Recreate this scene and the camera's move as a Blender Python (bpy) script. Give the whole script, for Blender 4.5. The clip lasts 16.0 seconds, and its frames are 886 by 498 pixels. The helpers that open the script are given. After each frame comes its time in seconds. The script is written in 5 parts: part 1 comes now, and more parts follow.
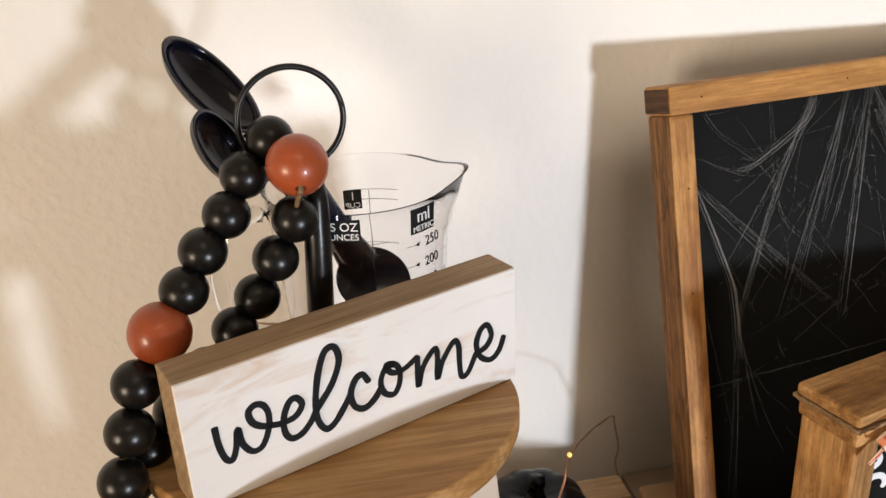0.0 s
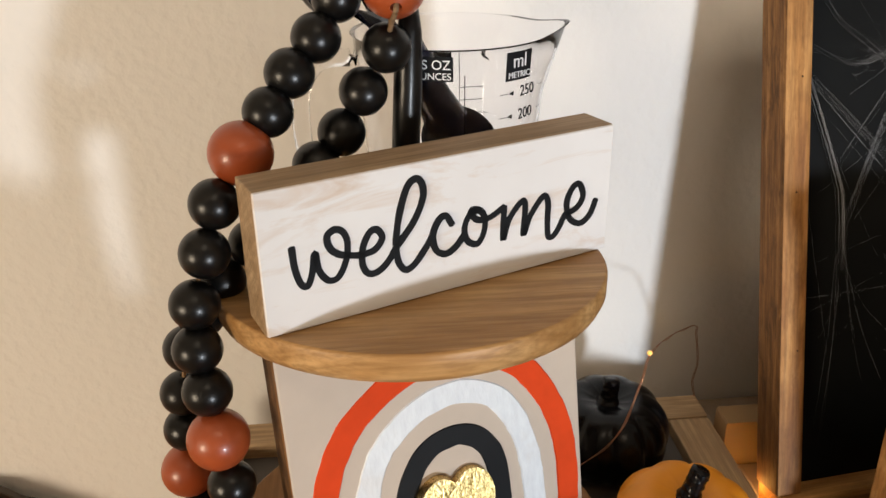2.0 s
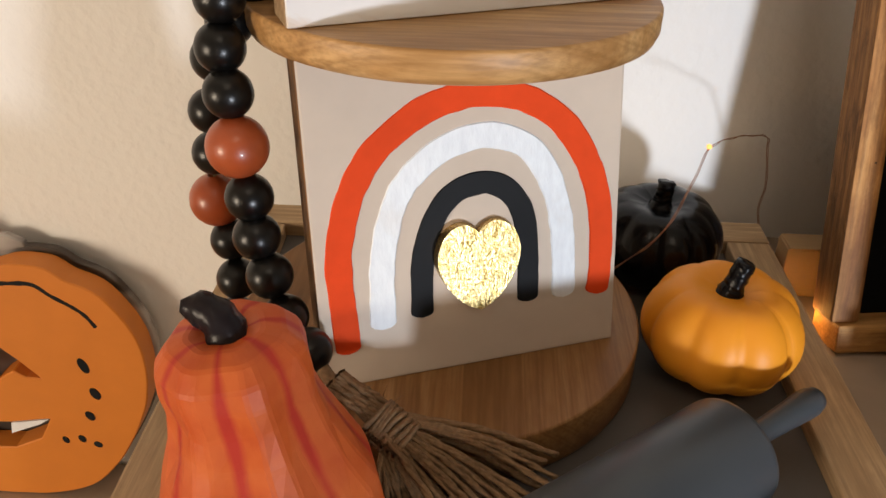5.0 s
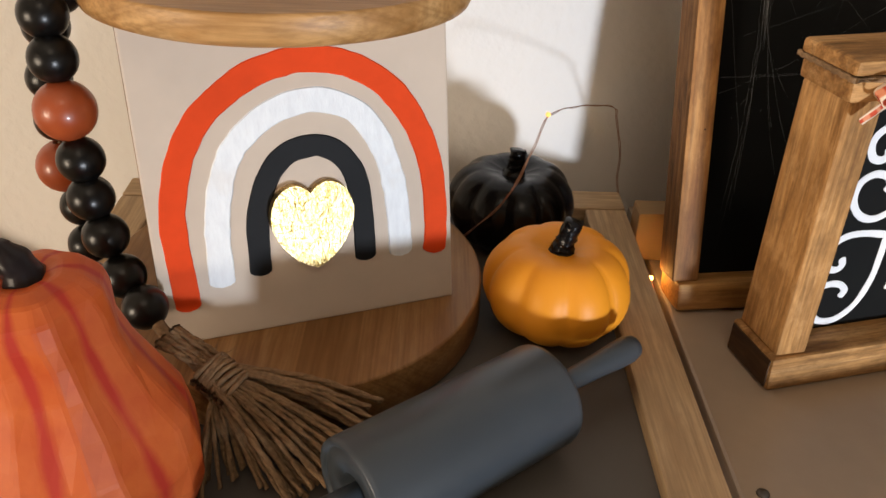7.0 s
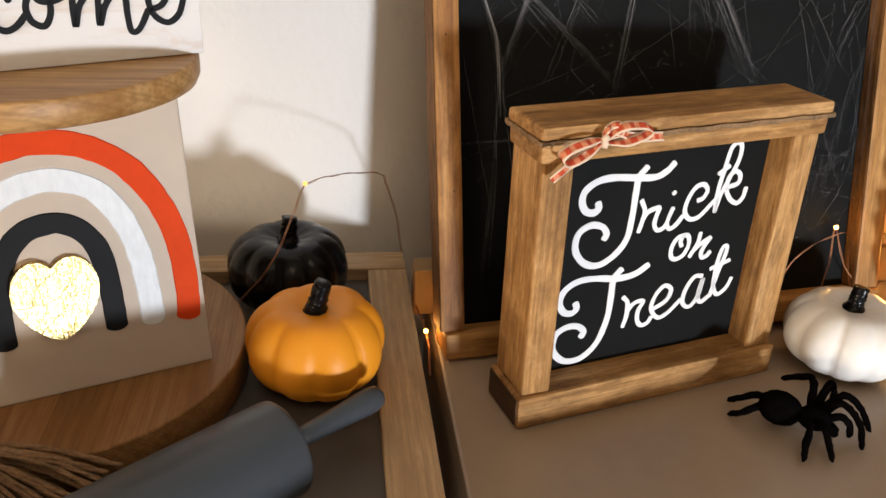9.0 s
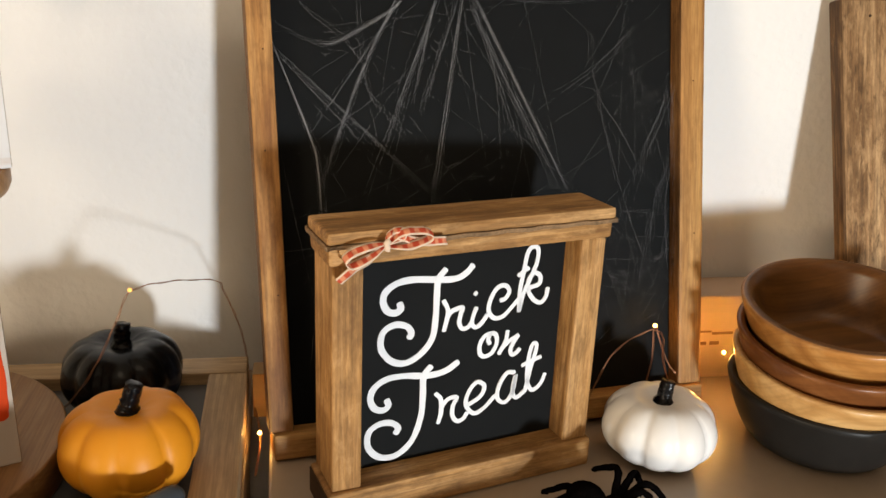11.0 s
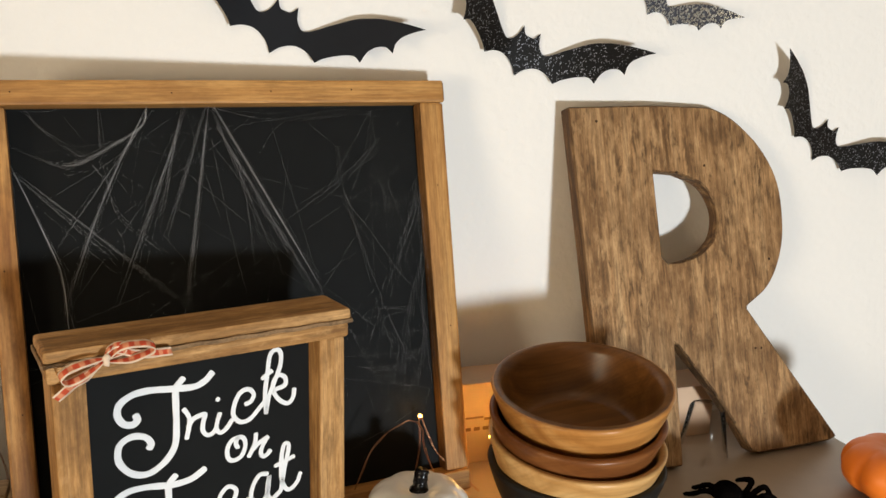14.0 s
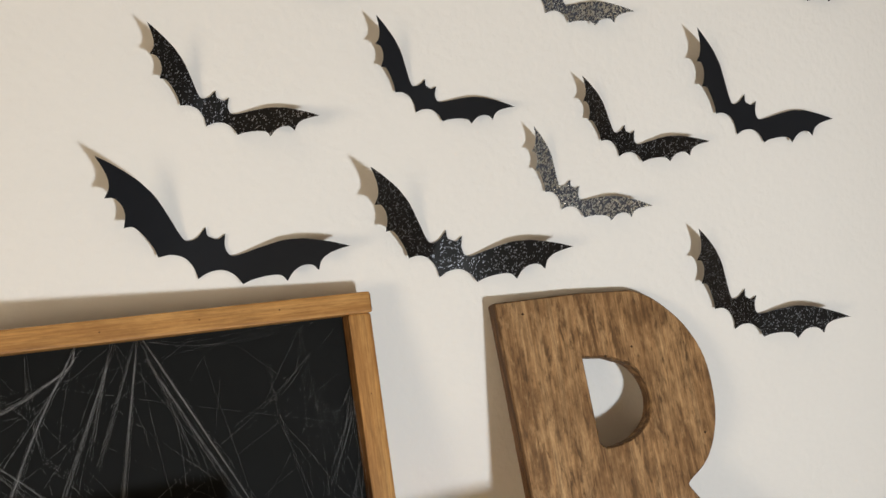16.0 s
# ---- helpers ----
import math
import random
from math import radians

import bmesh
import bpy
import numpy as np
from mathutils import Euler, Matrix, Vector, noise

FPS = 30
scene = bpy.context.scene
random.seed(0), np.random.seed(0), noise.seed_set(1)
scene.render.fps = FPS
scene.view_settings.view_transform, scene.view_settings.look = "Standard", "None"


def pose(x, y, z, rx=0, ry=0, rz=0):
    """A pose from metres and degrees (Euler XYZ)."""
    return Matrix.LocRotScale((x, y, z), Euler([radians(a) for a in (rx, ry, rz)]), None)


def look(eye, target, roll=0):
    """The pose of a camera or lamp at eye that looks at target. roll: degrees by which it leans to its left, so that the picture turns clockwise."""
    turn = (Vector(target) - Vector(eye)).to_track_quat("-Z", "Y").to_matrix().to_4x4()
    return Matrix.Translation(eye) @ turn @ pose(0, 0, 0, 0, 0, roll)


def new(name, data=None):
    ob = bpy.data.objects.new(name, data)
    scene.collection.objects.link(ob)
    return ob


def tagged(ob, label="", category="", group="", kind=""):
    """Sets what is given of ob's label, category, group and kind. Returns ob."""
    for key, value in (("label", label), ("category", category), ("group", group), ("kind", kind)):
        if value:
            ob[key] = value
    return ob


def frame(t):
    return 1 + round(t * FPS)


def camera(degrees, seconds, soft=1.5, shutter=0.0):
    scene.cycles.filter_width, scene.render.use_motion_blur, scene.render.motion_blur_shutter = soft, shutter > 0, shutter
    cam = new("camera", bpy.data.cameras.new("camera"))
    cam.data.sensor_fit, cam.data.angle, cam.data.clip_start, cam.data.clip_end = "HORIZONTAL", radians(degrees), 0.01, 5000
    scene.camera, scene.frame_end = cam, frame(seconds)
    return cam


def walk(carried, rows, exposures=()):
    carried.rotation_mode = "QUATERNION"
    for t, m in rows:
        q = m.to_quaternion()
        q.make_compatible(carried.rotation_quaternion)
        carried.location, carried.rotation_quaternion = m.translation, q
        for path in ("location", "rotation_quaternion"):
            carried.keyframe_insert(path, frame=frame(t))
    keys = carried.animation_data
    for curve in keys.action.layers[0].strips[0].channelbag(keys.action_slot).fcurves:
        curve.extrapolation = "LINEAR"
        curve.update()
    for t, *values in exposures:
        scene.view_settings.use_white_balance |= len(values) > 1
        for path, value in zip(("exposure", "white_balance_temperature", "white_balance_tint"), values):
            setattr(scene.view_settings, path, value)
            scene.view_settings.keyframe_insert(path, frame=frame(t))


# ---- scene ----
cam = camera(55.7, 16.0)
PATH = [
    (0, (0.017, -0.004, 1.223), (0.334, 1.801, 0.422), -2.6),
    (0.5, (0.013, -0.004, 1.205), (0.329, 1.804, 0.41), -3.3),
    (1, (0.007, -0.005, 1.188), (0.284, 1.806, 0.385), -2.9),
    (1.5, (0.005, -0.004, 1.176), (0.224, 1.805, 0.351), -2.0),
    (2, (0.005, -0.006, 1.166), (0.165, 1.796, 0.311), -0.7),
    (2.5, (0.01, -0.007, 1.154), (0.104, 1.785, 0.271), -0.1),
    (3, (0.013, -0.008, 1.139), (0.035, 1.768, 0.22), 0.2),
    (3.5, (0.011, -0.012, 1.125), (-0.02, 1.744, 0.168), 0.8),
    (4, (0.015, -0.017, 1.109), (-0.057, 1.718, 0.117), 1.1),
    (6.5, (0.073, -0.041, 1.09), (0.06, 1.636, -0.001), 2.5),
    (7, (0.09, -0.049, 1.093), (0.125, 1.645, 0.031), 2.3),
    (7.5, (0.103, -0.056, 1.098), (0.197, 1.653, 0.063), 2.1),
    (8, (0.119, -0.06, 1.102), (0.294, 1.66, 0.095), 2.3),
    (8.5, (0.145, -0.068, 1.105), (0.372, 1.669, 0.138), 2.5),
    (9, (0.169, -0.079, 1.11), (0.427, 1.675, 0.185), 2.8),
    (9.5, (0.193, -0.089, 1.112), (0.485, 1.683, 0.231), 3.1),
    (12, (0.282, -0.14, 1.123), (0.691, 1.741, 0.579), 2.6),
    (12.5, (0.3, -0.147, 1.124), (0.747, 1.733, 0.609), 2.4),
    (13, (0.315, -0.155, 1.128), (0.829, 1.71, 0.618), 2.2),
    (13.5, (0.329, -0.162, 1.131), (0.915, 1.685, 0.635), 2.2),
    (14, (0.332, -0.171, 1.139), (0.961, 1.673, 0.688), 2.0),
    (14.5, (0.339, -0.18, 1.15), (0.999, 1.67, 0.774), 1.6),
    (15, (0.344, -0.184, 1.16), (1.034, 1.668, 0.852), 1.2),
    (15.5, (0.35, -0.184, 1.176), (1.058, 1.671, 0.933), 0.2),
    (16, (0.351, -0.186, 1.193), (1.086, 1.67, 1.07), -1.8),
]
walk(cam, [(t, look(eye, target, roll)) for t, eye, target, roll in PATH],
     ((0, 0.04, 6350, 10), (2, 0.0, 6350, 8), (3.5, 0.0, 6250, 8), (5, 0.09, 6250, 10), (6.5, 0.12, 6250, 10), (9.5, 0.10, 6550, 10), (12, -0.05, 6650, 5), (13.5, -0.09, 6650, 5), (14.5, -0.22, 6600, 5), (16, -0.46, 6550, 6)))

# ---- world and lights ----
WALL, TOP, FLOOR_IN = 0.488, 0.80, 0.818
world = bpy.data.worlds.new("world")
scene.world = world
world.use_nodes = True
world.node_tree.nodes["Background"].inputs[0].default_value = (1.0, 0.82, 0.62, 1)
world.node_tree.nodes["Background"].inputs[1].default_value = 0.05


def lamp(name, kind, power, colour, m, **more):
    data = bpy.data.lights.new(name, kind)
    data.energy, data.color = power, colour
    for key, value in more.items():
        if key == "size":
            data.size = value
        if key == "radius":
            data.shadow_soft_size = value
    ob = new(name, data)
    ob.matrix_world = m
    return ob


key = lamp("key_lamp", "SPOT", 128.0, (0.90, 0.94, 1.0), look((0.85, -1.40, 0.665), (0.77, 0.48, 0.97)), radius=0.08)
key.data.spot_size, key.data.spot_blend = radians(78), 1.0
# Wide warm fill added at the left; no such source is seen.
lamp("room_lamp", "AREA", 32.0, (1.0, 0.80, 0.58), look((-1.65, -1.30, 0.95), (0.3, 0.4, 1.0)), size=0.6)
# Weak overhead fill, added for ambient on upward faces; its fixture is invented.
lamp("ceiling_lamp", "AREA", 3.0, (1.0, 0.80, 0.58), look((0.3, -0.9, 2.42), (0.3, -0.88, 0.0)), size=0.6)


# ---- materials ----
def mat(name, rough=0.5, metal=0.0, spec=0.5):
    m = bpy.data.materials.new(name)
    m.use_nodes = True
    b = m.node_tree.nodes["Principled BSDF"]
    b.inputs["Roughness"].default_value = rough
    b.inputs["Metallic"].default_value = metal
    b.inputs["Specular IOR Level"].default_value = spec
    return m, m.node_tree, b


def node(t, kind, **ins):
    n = t.nodes.new(kind)
    for key, value in ins.items():
        n.inputs[key.replace("_", " ")].default_value = value
    return n


def coords(t, scale=(1, 1, 1), rot=(0, 0, 0)):
    c = t.nodes.new("ShaderNodeTexCoord")
    info = t.nodes.new("ShaderNodeObjectInfo")
    mul = t.nodes.new("ShaderNodeMath")
    mul.operation = "MULTIPLY"
    mul.inputs[1].default_value = 0.6
    t.links.new(info.outputs["Random"], mul.inputs[0])
    add = t.nodes.new("ShaderNodeVectorMath")
    add.operation = "ADD"
    t.links.new(c.outputs["Object"], add.inputs[0])
    t.links.new(mul.outputs[0], add.inputs[1])
    mp = t.nodes.new("ShaderNodeMapping")
    mp.inputs["Scale"].default_value = scale
    mp.inputs["Rotation"].default_value = [radians(a) for a in rot]
    t.links.new(add.outputs[0], mp.inputs["Vector"])
    return mp.outputs[0]


def noise_tex(t, vec, scale, detail=4.0, rough=0.55, dist=0.0):
    n = node(t, "ShaderNodeTexNoise", Scale=scale, Detail=detail, Roughness=rough, Distortion=dist)
    t.links.new(vec, n.inputs["Vector"])
    return n.outputs["Fac"]


def ramp(t, fac, *stops):
    r = t.nodes.new("ShaderNodeValToRGB")
    e = r.color_ramp.elements
    while len(e) < len(stops):
        e.new(0.5)
    for el, (p, c) in zip(e, stops):
        el.position, el.color = p, (*c, 1) if len(c) == 3 else c
    t.links.new(fac, r.inputs[0])
    return r.outputs[0]


def mix(t, fac, a, b, kind="MIX"):
    n = t.nodes.new("ShaderNodeMix")
    n.data_type, n.blend_type = "RGBA", kind
    for sock, v in ((n.inputs[0], fac), (n.inputs[6], a), (n.inputs[7], b)):
        if isinstance(v, (int, float)):
            sock.default_value = v
        elif isinstance(v, tuple):
            sock.default_value = (*v, 1)
        else:
            t.links.new(v, sock)
    return n.outputs[2]


def bump(t, b, height, strength=0.3, dist=0.001):
    n = node(t, "ShaderNodeBump", Strength=strength, Distance=dist)
    t.links.new(height, n.inputs["Height"])
    t.links.new(n.outputs[0], b.inputs["Normal"])


def plain(name, colour, rough=0.5, metal=0.0, vary=0.12, scale=60, relief=0.15, coat=0.0, spec=None):
    m, t, b = mat(name, rough, metal, spec if spec is not None else 0.16 if max(colour) < 0.03 else 0.45)
    v = coords(t)
    n = noise_tex(t, v, scale, 5)
    n2 = noise_tex(t, v, scale * 0.15, 3)
    dark = tuple(c * (1 - vary) for c in colour)
    lite = tuple(min(1, c * (1 + vary)) for c in colour)
    c = mix(t, 0.5, ramp(t, n, (0.3, dark), (0.7, lite)), ramp(t, n2, (0.3, dark), (0.7, lite)))
    t.links.new(c, b.inputs["Base Color"])
    b.inputs["Coat Weight"].default_value = coat
    b.inputs["Coat Roughness"].default_value = 0.12
    bump(t, b, n, relief, 0.0006)
    return m


def wood(name, dark, mid, lite, axis="x", rough=0.55, grain=1.0, knots=0.35, stain=(0.02, 0.01, 0.006), relief=0.35, wear=0.25, pore=0.45, run=0.16, figure=0.45, ring=0.0045, fleck=190.0, stave=0.0, mottle=0.12):
    """Board: growth rings cut along the axis, pores, flecks, blotches of stain and a few knots; stave: the width of glued strips."""
    m, t, b = mat(name, rough, 0.0, 0.3)
    s = {"x": (0.06, 1, 1), "y": (1, 0.06, 1), "z": (1, 1, 0.06)}[axis]
    vec = coords(t, tuple(q * grain for q in s))
    rings = noise_tex(t, vec, 70, 3, 0.55, 1.2)
    pores = noise_tex(t, vec, 620, 3, 0.6)
    blot = noise_tex(t, coords(t), 14, 4, 0.6)
    s2 = {"x": (0.35, 1, 1), "y": (1, 0.35, 1), "z": (1, 1, 0.35)}[axis]
    vor = node(t, "ShaderNodeTexVoronoi", Scale=17.0)
    t.links.new(coords(t, s2), vor.inputs["Vector"])
    c = ramp(t, rings, (0.28, dark), (0.5, mid), (0.72, lite))
    s4 = {"x": (0.10, 1, 1), "y": (1, 0.10, 1), "z": (1, 1, 0.10)}[axis]
    wave = node(t, "ShaderNodeTexWave", Scale=0.314 / ring, Distortion=9.0, Detail=2.0, Detail_Scale=0.35, Detail_Roughness=0.45)
    wave.wave_type, wave.rings_direction = "RINGS", axis.upper()
    t.links.new(coords(t, s4), wave.inputs["Vector"])
    c = mix(t, ramp(t, wave.outputs["Fac"], (0.30, (0, 0, 0)), (0.88, (figure,) * 3), (1.0, (figure * 0.3,) * 3)), c, tuple(q * 0.72 for q in dark))
    s3 = {"x": (run, 1, 1), "y": (1, run, 1), "z": (1, 1, run)}[axis]
    streak = noise_tex(t, coords(t, s3), fleck, 5, 0.68, 0.6)
    c = mix(t, ramp(t, streak, (0.34, (wear,) * 3), (0.50, (0, 0, 0))), c, tuple(q * 0.42 for q in dark))
    c = mix(t, ramp(t, streak, (0.56, (0, 0, 0)), (0.72, (wear * 0.8,) * 3)), c, tuple(min(1, q * 1.25) for q in lite))
    c = mix(t, ramp(t, pores, (0.35, (pore,) * 3), (0.6, (0, 0, 0))), c, tuple(q * 0.55 for q in dark))
    c = mix(t, ramp(t, blot, (0.42, (0, 0, 0)), (0.72, (0.62,) * 3)), c, dark)
    mott = noise_tex(t, coords(t, tuple(0.45 if q < 1 else 1 for q in s)), 75, 5, 0.7)
    c = mix(t, ramp(t, mott, (0.50, (0, 0, 0)), (0.68, (mottle,) * 3)), c, tuple(q * 0.45 for q in dark))
    c = mix(t, ramp(t, mott, (0.32, (mottle * 0.7,) * 3), (0.46, (0, 0, 0))), c, tuple(min(1, q * 1.15) for q in lite))
    c = mix(t, ramp(t, vor.outputs["Distance"], (0.03, (knots,) * 3), (0.12, (0, 0, 0))), c, stain)
    if stave:
        pos = t.nodes.new("ShaderNodeSeparateXYZ")
        t.links.new(coords(t), pos.inputs[0])
        step = node(t, "ShaderNodeMath")
        step.operation = "SNAP"
        step.inputs[1].default_value = stave
        t.links.new(pos.outputs[1 if axis == "x" else 0], step.inputs[0])
        white = t.nodes.new("ShaderNodeTexWhiteNoise")
        white.noise_dimensions = "1D"
        t.links.new(step.outputs[0], white.inputs["W"])
        c = mix(t, ramp(t, white.outputs["Value"], (0.1, (0, 0, 0)), (0.9, (0.60,) * 3)), c, tuple(q * 0.62 for q in dark))
    t.links.new(c, b.inputs["Base Color"])
    bump(t, b, pores, relief, 0.0006)
    return m


def whitewash():
    """White paint rubbed thin: warm smudges along the grain and a few bare specks."""
    m, t, b = mat("white_washed_wood", 0.6)
    v = coords(t, (0.25, 1, 1))
    smear = noise_tex(t, v, 60, 5, 0.65, 0.8)
    big = noise_tex(t, coords(t), 22, 3, 0.5)
    c = ramp(t, big, (0.3, (0.73, 0.715, 0.71)), (0.7, (0.79, 0.785, 0.785)))
    c = mix(t, ramp(t, smear, (0.52, (0, 0, 0)), (0.70, (0.70,) * 3)), c, (0.60, 0.45, 0.33))
    t.links.new(c, b.inputs["Base Color"])
    bump(t, b, noise_tex(t, v, 300, 3), 0.25, 0.0006)
    return m


def gourd_paint():
    """Orange resin washed with red along the grooves between its lobes."""
    m, t, b = mat("gourd_resin", 0.50)
    c = t.nodes.new("ShaderNodeTexCoord")
    sep = t.nodes.new("ShaderNodeSeparateXYZ")
    t.links.new(c.outputs["Object"], sep.inputs[0])
    def calc(kind, a, v=0.0):
        n = t.nodes.new("ShaderNodeMath")
        n.operation = kind
        t.links.new(a, n.inputs[0])
        if isinstance(v, float):
            n.inputs[1].default_value = v
        else:
            t.links.new(v, n.inputs[1])
        return n.outputs[0]
    ang = calc("ARCTAN2", sep.outputs[1], sep.outputs[0])
    f = calc("ABSOLUTE", calc("COSINE", calc("ADD", calc("MULTIPLY", ang, 3.5), 0.4)))
    n = noise_tex(t, coords(t), 45, 3)
    f = calc("ADD", f, calc("MULTIPLY", calc("SUBTRACT", n, 0.5), 0.7))
    body = ramp(t, noise_tex(t, coords(t), 70, 3), (0.3, (0.46, 0.076, 0.015)), (0.7, (0.54, 0.118, 0.024)))
    cell = node(t, "ShaderNodeTexVoronoi", Scale=62.0)
    t.links.new(coords(t, (1, 1, 0.55)), cell.inputs["Vector"])
    tone = t.nodes.new("ShaderNodeSeparateColor")
    t.links.new(cell.outputs["Color"], tone.inputs[0])
    body = mix(t, ramp(t, tone.outputs[0], (0.45, (0, 0, 0)), (0.95, (0.18,) * 3)), body, (0.62, 0.165, 0.075))
    t.links.new(mix(t, ramp(t, f, (0.10, (0.95,) * 3), (0.42, (0, 0, 0))), body, (0.40, 0.030, 0.018)), b.inputs["Base Color"])
    b.inputs["Specular IOR Level"].default_value = 0.28
    bump(t, b, noise_tex(t, coords(t), 260, 3), 0.2, 0.0006)
    return m


def brushed_paint():
    """Cool white craft paint laid on thinly, with the streaks of a flat brush."""
    m, t, b = mat("brushed_white_paint", 0.5)
    along = noise_tex(t, coords(t, (1, 1, 0.30)), 330, 4, 0.6)
    thin = noise_tex(t, coords(t), 55, 3, 0.5)
    c = ramp(t, along, (0.30, (0.70, 0.75, 0.81)), (0.70, (0.80, 0.86, 0.91)))
    t.links.new(mix(t, ramp(t, thin, (0.56, (0, 0, 0)), (0.75, (0.45,) * 3)), c, (0.66, 0.64, 0.62)), b.inputs["Base Color"])
    bump(t, b, along, 0.5, 0.0006)
    return m


def backing_paint():
    """Brown-black stain chipped to pale primer along the board."""
    m, t, b = mat("dark_backing_paint", 0.45)
    chips = noise_tex(t, coords(t, (0.5, 1, 1)), 13, 3, 0.5)
    t.links.new(ramp(t, chips, (0.52, (0.045, 0.033, 0.025)), (0.60, (0.40, 0.38, 0.36))), b.inputs["Base Color"])
    bump(t, b, chips, 0.1, 0.0004)
    return m


def wall_paint():
    m, t, b = mat("wall_paint", 0.62, 0, 0.4)
    v = coords(t)
    big, fine = noise_tex(t, v, 1.6, 3), noise_tex(t, v, 150, 3, 0.45)
    t.links.new(ramp(t, big, (0.3, (0.80, 0.785, 0.76)), (0.7, (0.84, 0.825, 0.80))), b.inputs["Base Color"])
    bump(t, b, fine, 0.40, 0.0022)
    return m


def glitter(name, base, flake, share, rough=0.35, fine=2100.0):
    """Small foil flakes, each turned its own way, strewn over a card."""
    m, t, b = mat(name, rough, 0.0, 0.3)
    vor = node(t, "ShaderNodeTexVoronoi", Scale=fine)
    t.links.new(coords(t, (1, 1, 0.6), (0, 25, 0)), vor.inputs["Vector"])
    sep = t.nodes.new("ShaderNodeSeparateColor")
    t.links.new(vor.outputs["Color"], sep.inputs[0])
    on = ramp(t, sep.outputs[0], (1 - share - 0.01, (0, 0, 0)), (1 - share + 0.01, (1, 1, 1)))
    t.links.new(mix(t, on, base, flake), b.inputs["Base Color"])
    t.links.new(on, b.inputs["Metallic"])
    nm = t.nodes.new("ShaderNodeBump")
    nm.inputs["Strength"].default_value, nm.inputs["Distance"].default_value = 0.55, 0.001
    t.links.new(sep.outputs[1], nm.inputs["Height"])
    t.links.new(nm.outputs[0], b.inputs["Normal"])
    return m


def gold_foil():
    m, t, b = mat("gold_foil", 0.30, 1.0)
    v = coords(t)
    n = noise_tex(t, coords(t, (1.0, 1.0, 0.45)), 900, 2, 0.6, 1.5)
    w = noise_tex(t, v, 110, 3, 0.5, 1.0)
    t.links.new(ramp(t, n, (0.37, (0.40, 0.25, 0.055)), (0.56, (0.98, 0.78, 0.38))), b.inputs["Base Color"])
    crease = noise_tex(t, v, 34, 2, 0.4, 2.6)
    fold = ramp(t, crease, (0.475, (1, 1, 1)), (0.50, (0, 0, 0)), (0.525, (1, 1, 1)))
    bump(t, b, mix(t, 0.16, mix(t, 0.35, n, w), fold), 0.42, 0.0012)
    return m


def clear(name, tint=(1, 1, 1), rough=0.02, ior=1.45):
    m, t, b = mat(name, rough)
    b.inputs["Base Color"].default_value = (*tint, 1)
    b.inputs["Transmission Weight"].default_value = 1.0
    b.inputs["IOR"].default_value = ior
    return m


def thin_plastic():
    """Clear film too thin to bend light: seen through, with a faint gloss."""
    m, t, b = mat("thin_clear_plastic", 0.12)
    edge = node(t, "ShaderNodeLayerWeight", Blend=0.10)
    gloss = t.nodes.new("ShaderNodeBsdfGlossy")
    gloss.inputs["Roughness"].default_value = 0.12
    see, both = t.nodes.new("ShaderNodeBsdfTransparent"), t.nodes.new("ShaderNodeMixShader")
    t.links.new(edge.outputs["Fresnel"], both.inputs[0])
    t.links.new(see.outputs[0], both.inputs[1])
    t.links.new(gloss.outputs[0], both.inputs[2])
    out = [n for n in t.nodes if n.type == "OUTPUT_MATERIAL"][0]
    t.links.new(both.outputs[0], out.inputs["Surface"])
    t.nodes.remove(b)
    return m


def glow(name, colour, strength):
    m, t, b = mat(name)
    b.inputs["Base Color"].default_value = (*colour, 1)
    b.inputs["Emission Color"].default_value = (*colour, 1)
    b.inputs["Emission Strength"].default_value = strength
    return m


def gingham():
    """Woven ribbon: orange checks between cream selvedges, laid out along and across the band."""
    m, t, b = mat("gingham", 0.85)
    c = t.nodes.new("ShaderNodeTexCoord")
    sep = t.nodes.new("ShaderNodeSeparateXYZ")
    t.links.new(c.outputs["UV"], sep.inputs[0])
    wave = t.nodes.new("ShaderNodeMath")
    wave.operation = "PINGPONG"
    wave.inputs[1].default_value = 0.5
    t.links.new(sep.outputs[0], wave.inputs[0])
    along = ramp(t, wave.outputs[0], (0.20, (0, 0, 0)), (0.28, (1, 1, 1)))
    across = ramp(t, sep.outputs[1], (0.17, (0, 0, 0)), (0.22, (1, 1, 1)), (0.78, (1, 1, 1)), (0.83, (0, 0, 0)))
    fill = mix(t, along, (0.66, 0.24, 0.12), (0.50, 0.062, 0.020))
    t.links.new(mix(t, across, (0.70, 0.54, 0.40), fill), b.inputs["Base Color"])
    return m


PAINT = wall_paint()
HONEY = {a: wood("honey_wood_" + a, (0.28, 0.122, 0.034), (0.50, 0.255, 0.076), (0.62, 0.35, 0.120), a, 0.55, wear=0.18, figure=0.20, ring=0.0050, mottle=0.28) for a in "xz"}
STAINPOST = wood("streaked_honey_wood", (0.21, 0.080, 0.023), (0.48, 0.235, 0.070), (0.64, 0.36, 0.130), "z", 0.6, 0.8, 0.8, stain=(0.05, 0.016, 0.007), wear=0.42, run=0.10, figure=0.24, ring=0.0060, mottle=0.45)
WALNUT = {a: wood("stained_wood_" + a, (0.19, 0.088, 0.026), (0.47, 0.245, 0.080), (0.68, 0.41, 0.175), a, 0.68, 1.0, 0.3, wear=0.38, figure=0.16, ring=0.0040, mottle=0.48, relief=0.7) for a in "xz"}
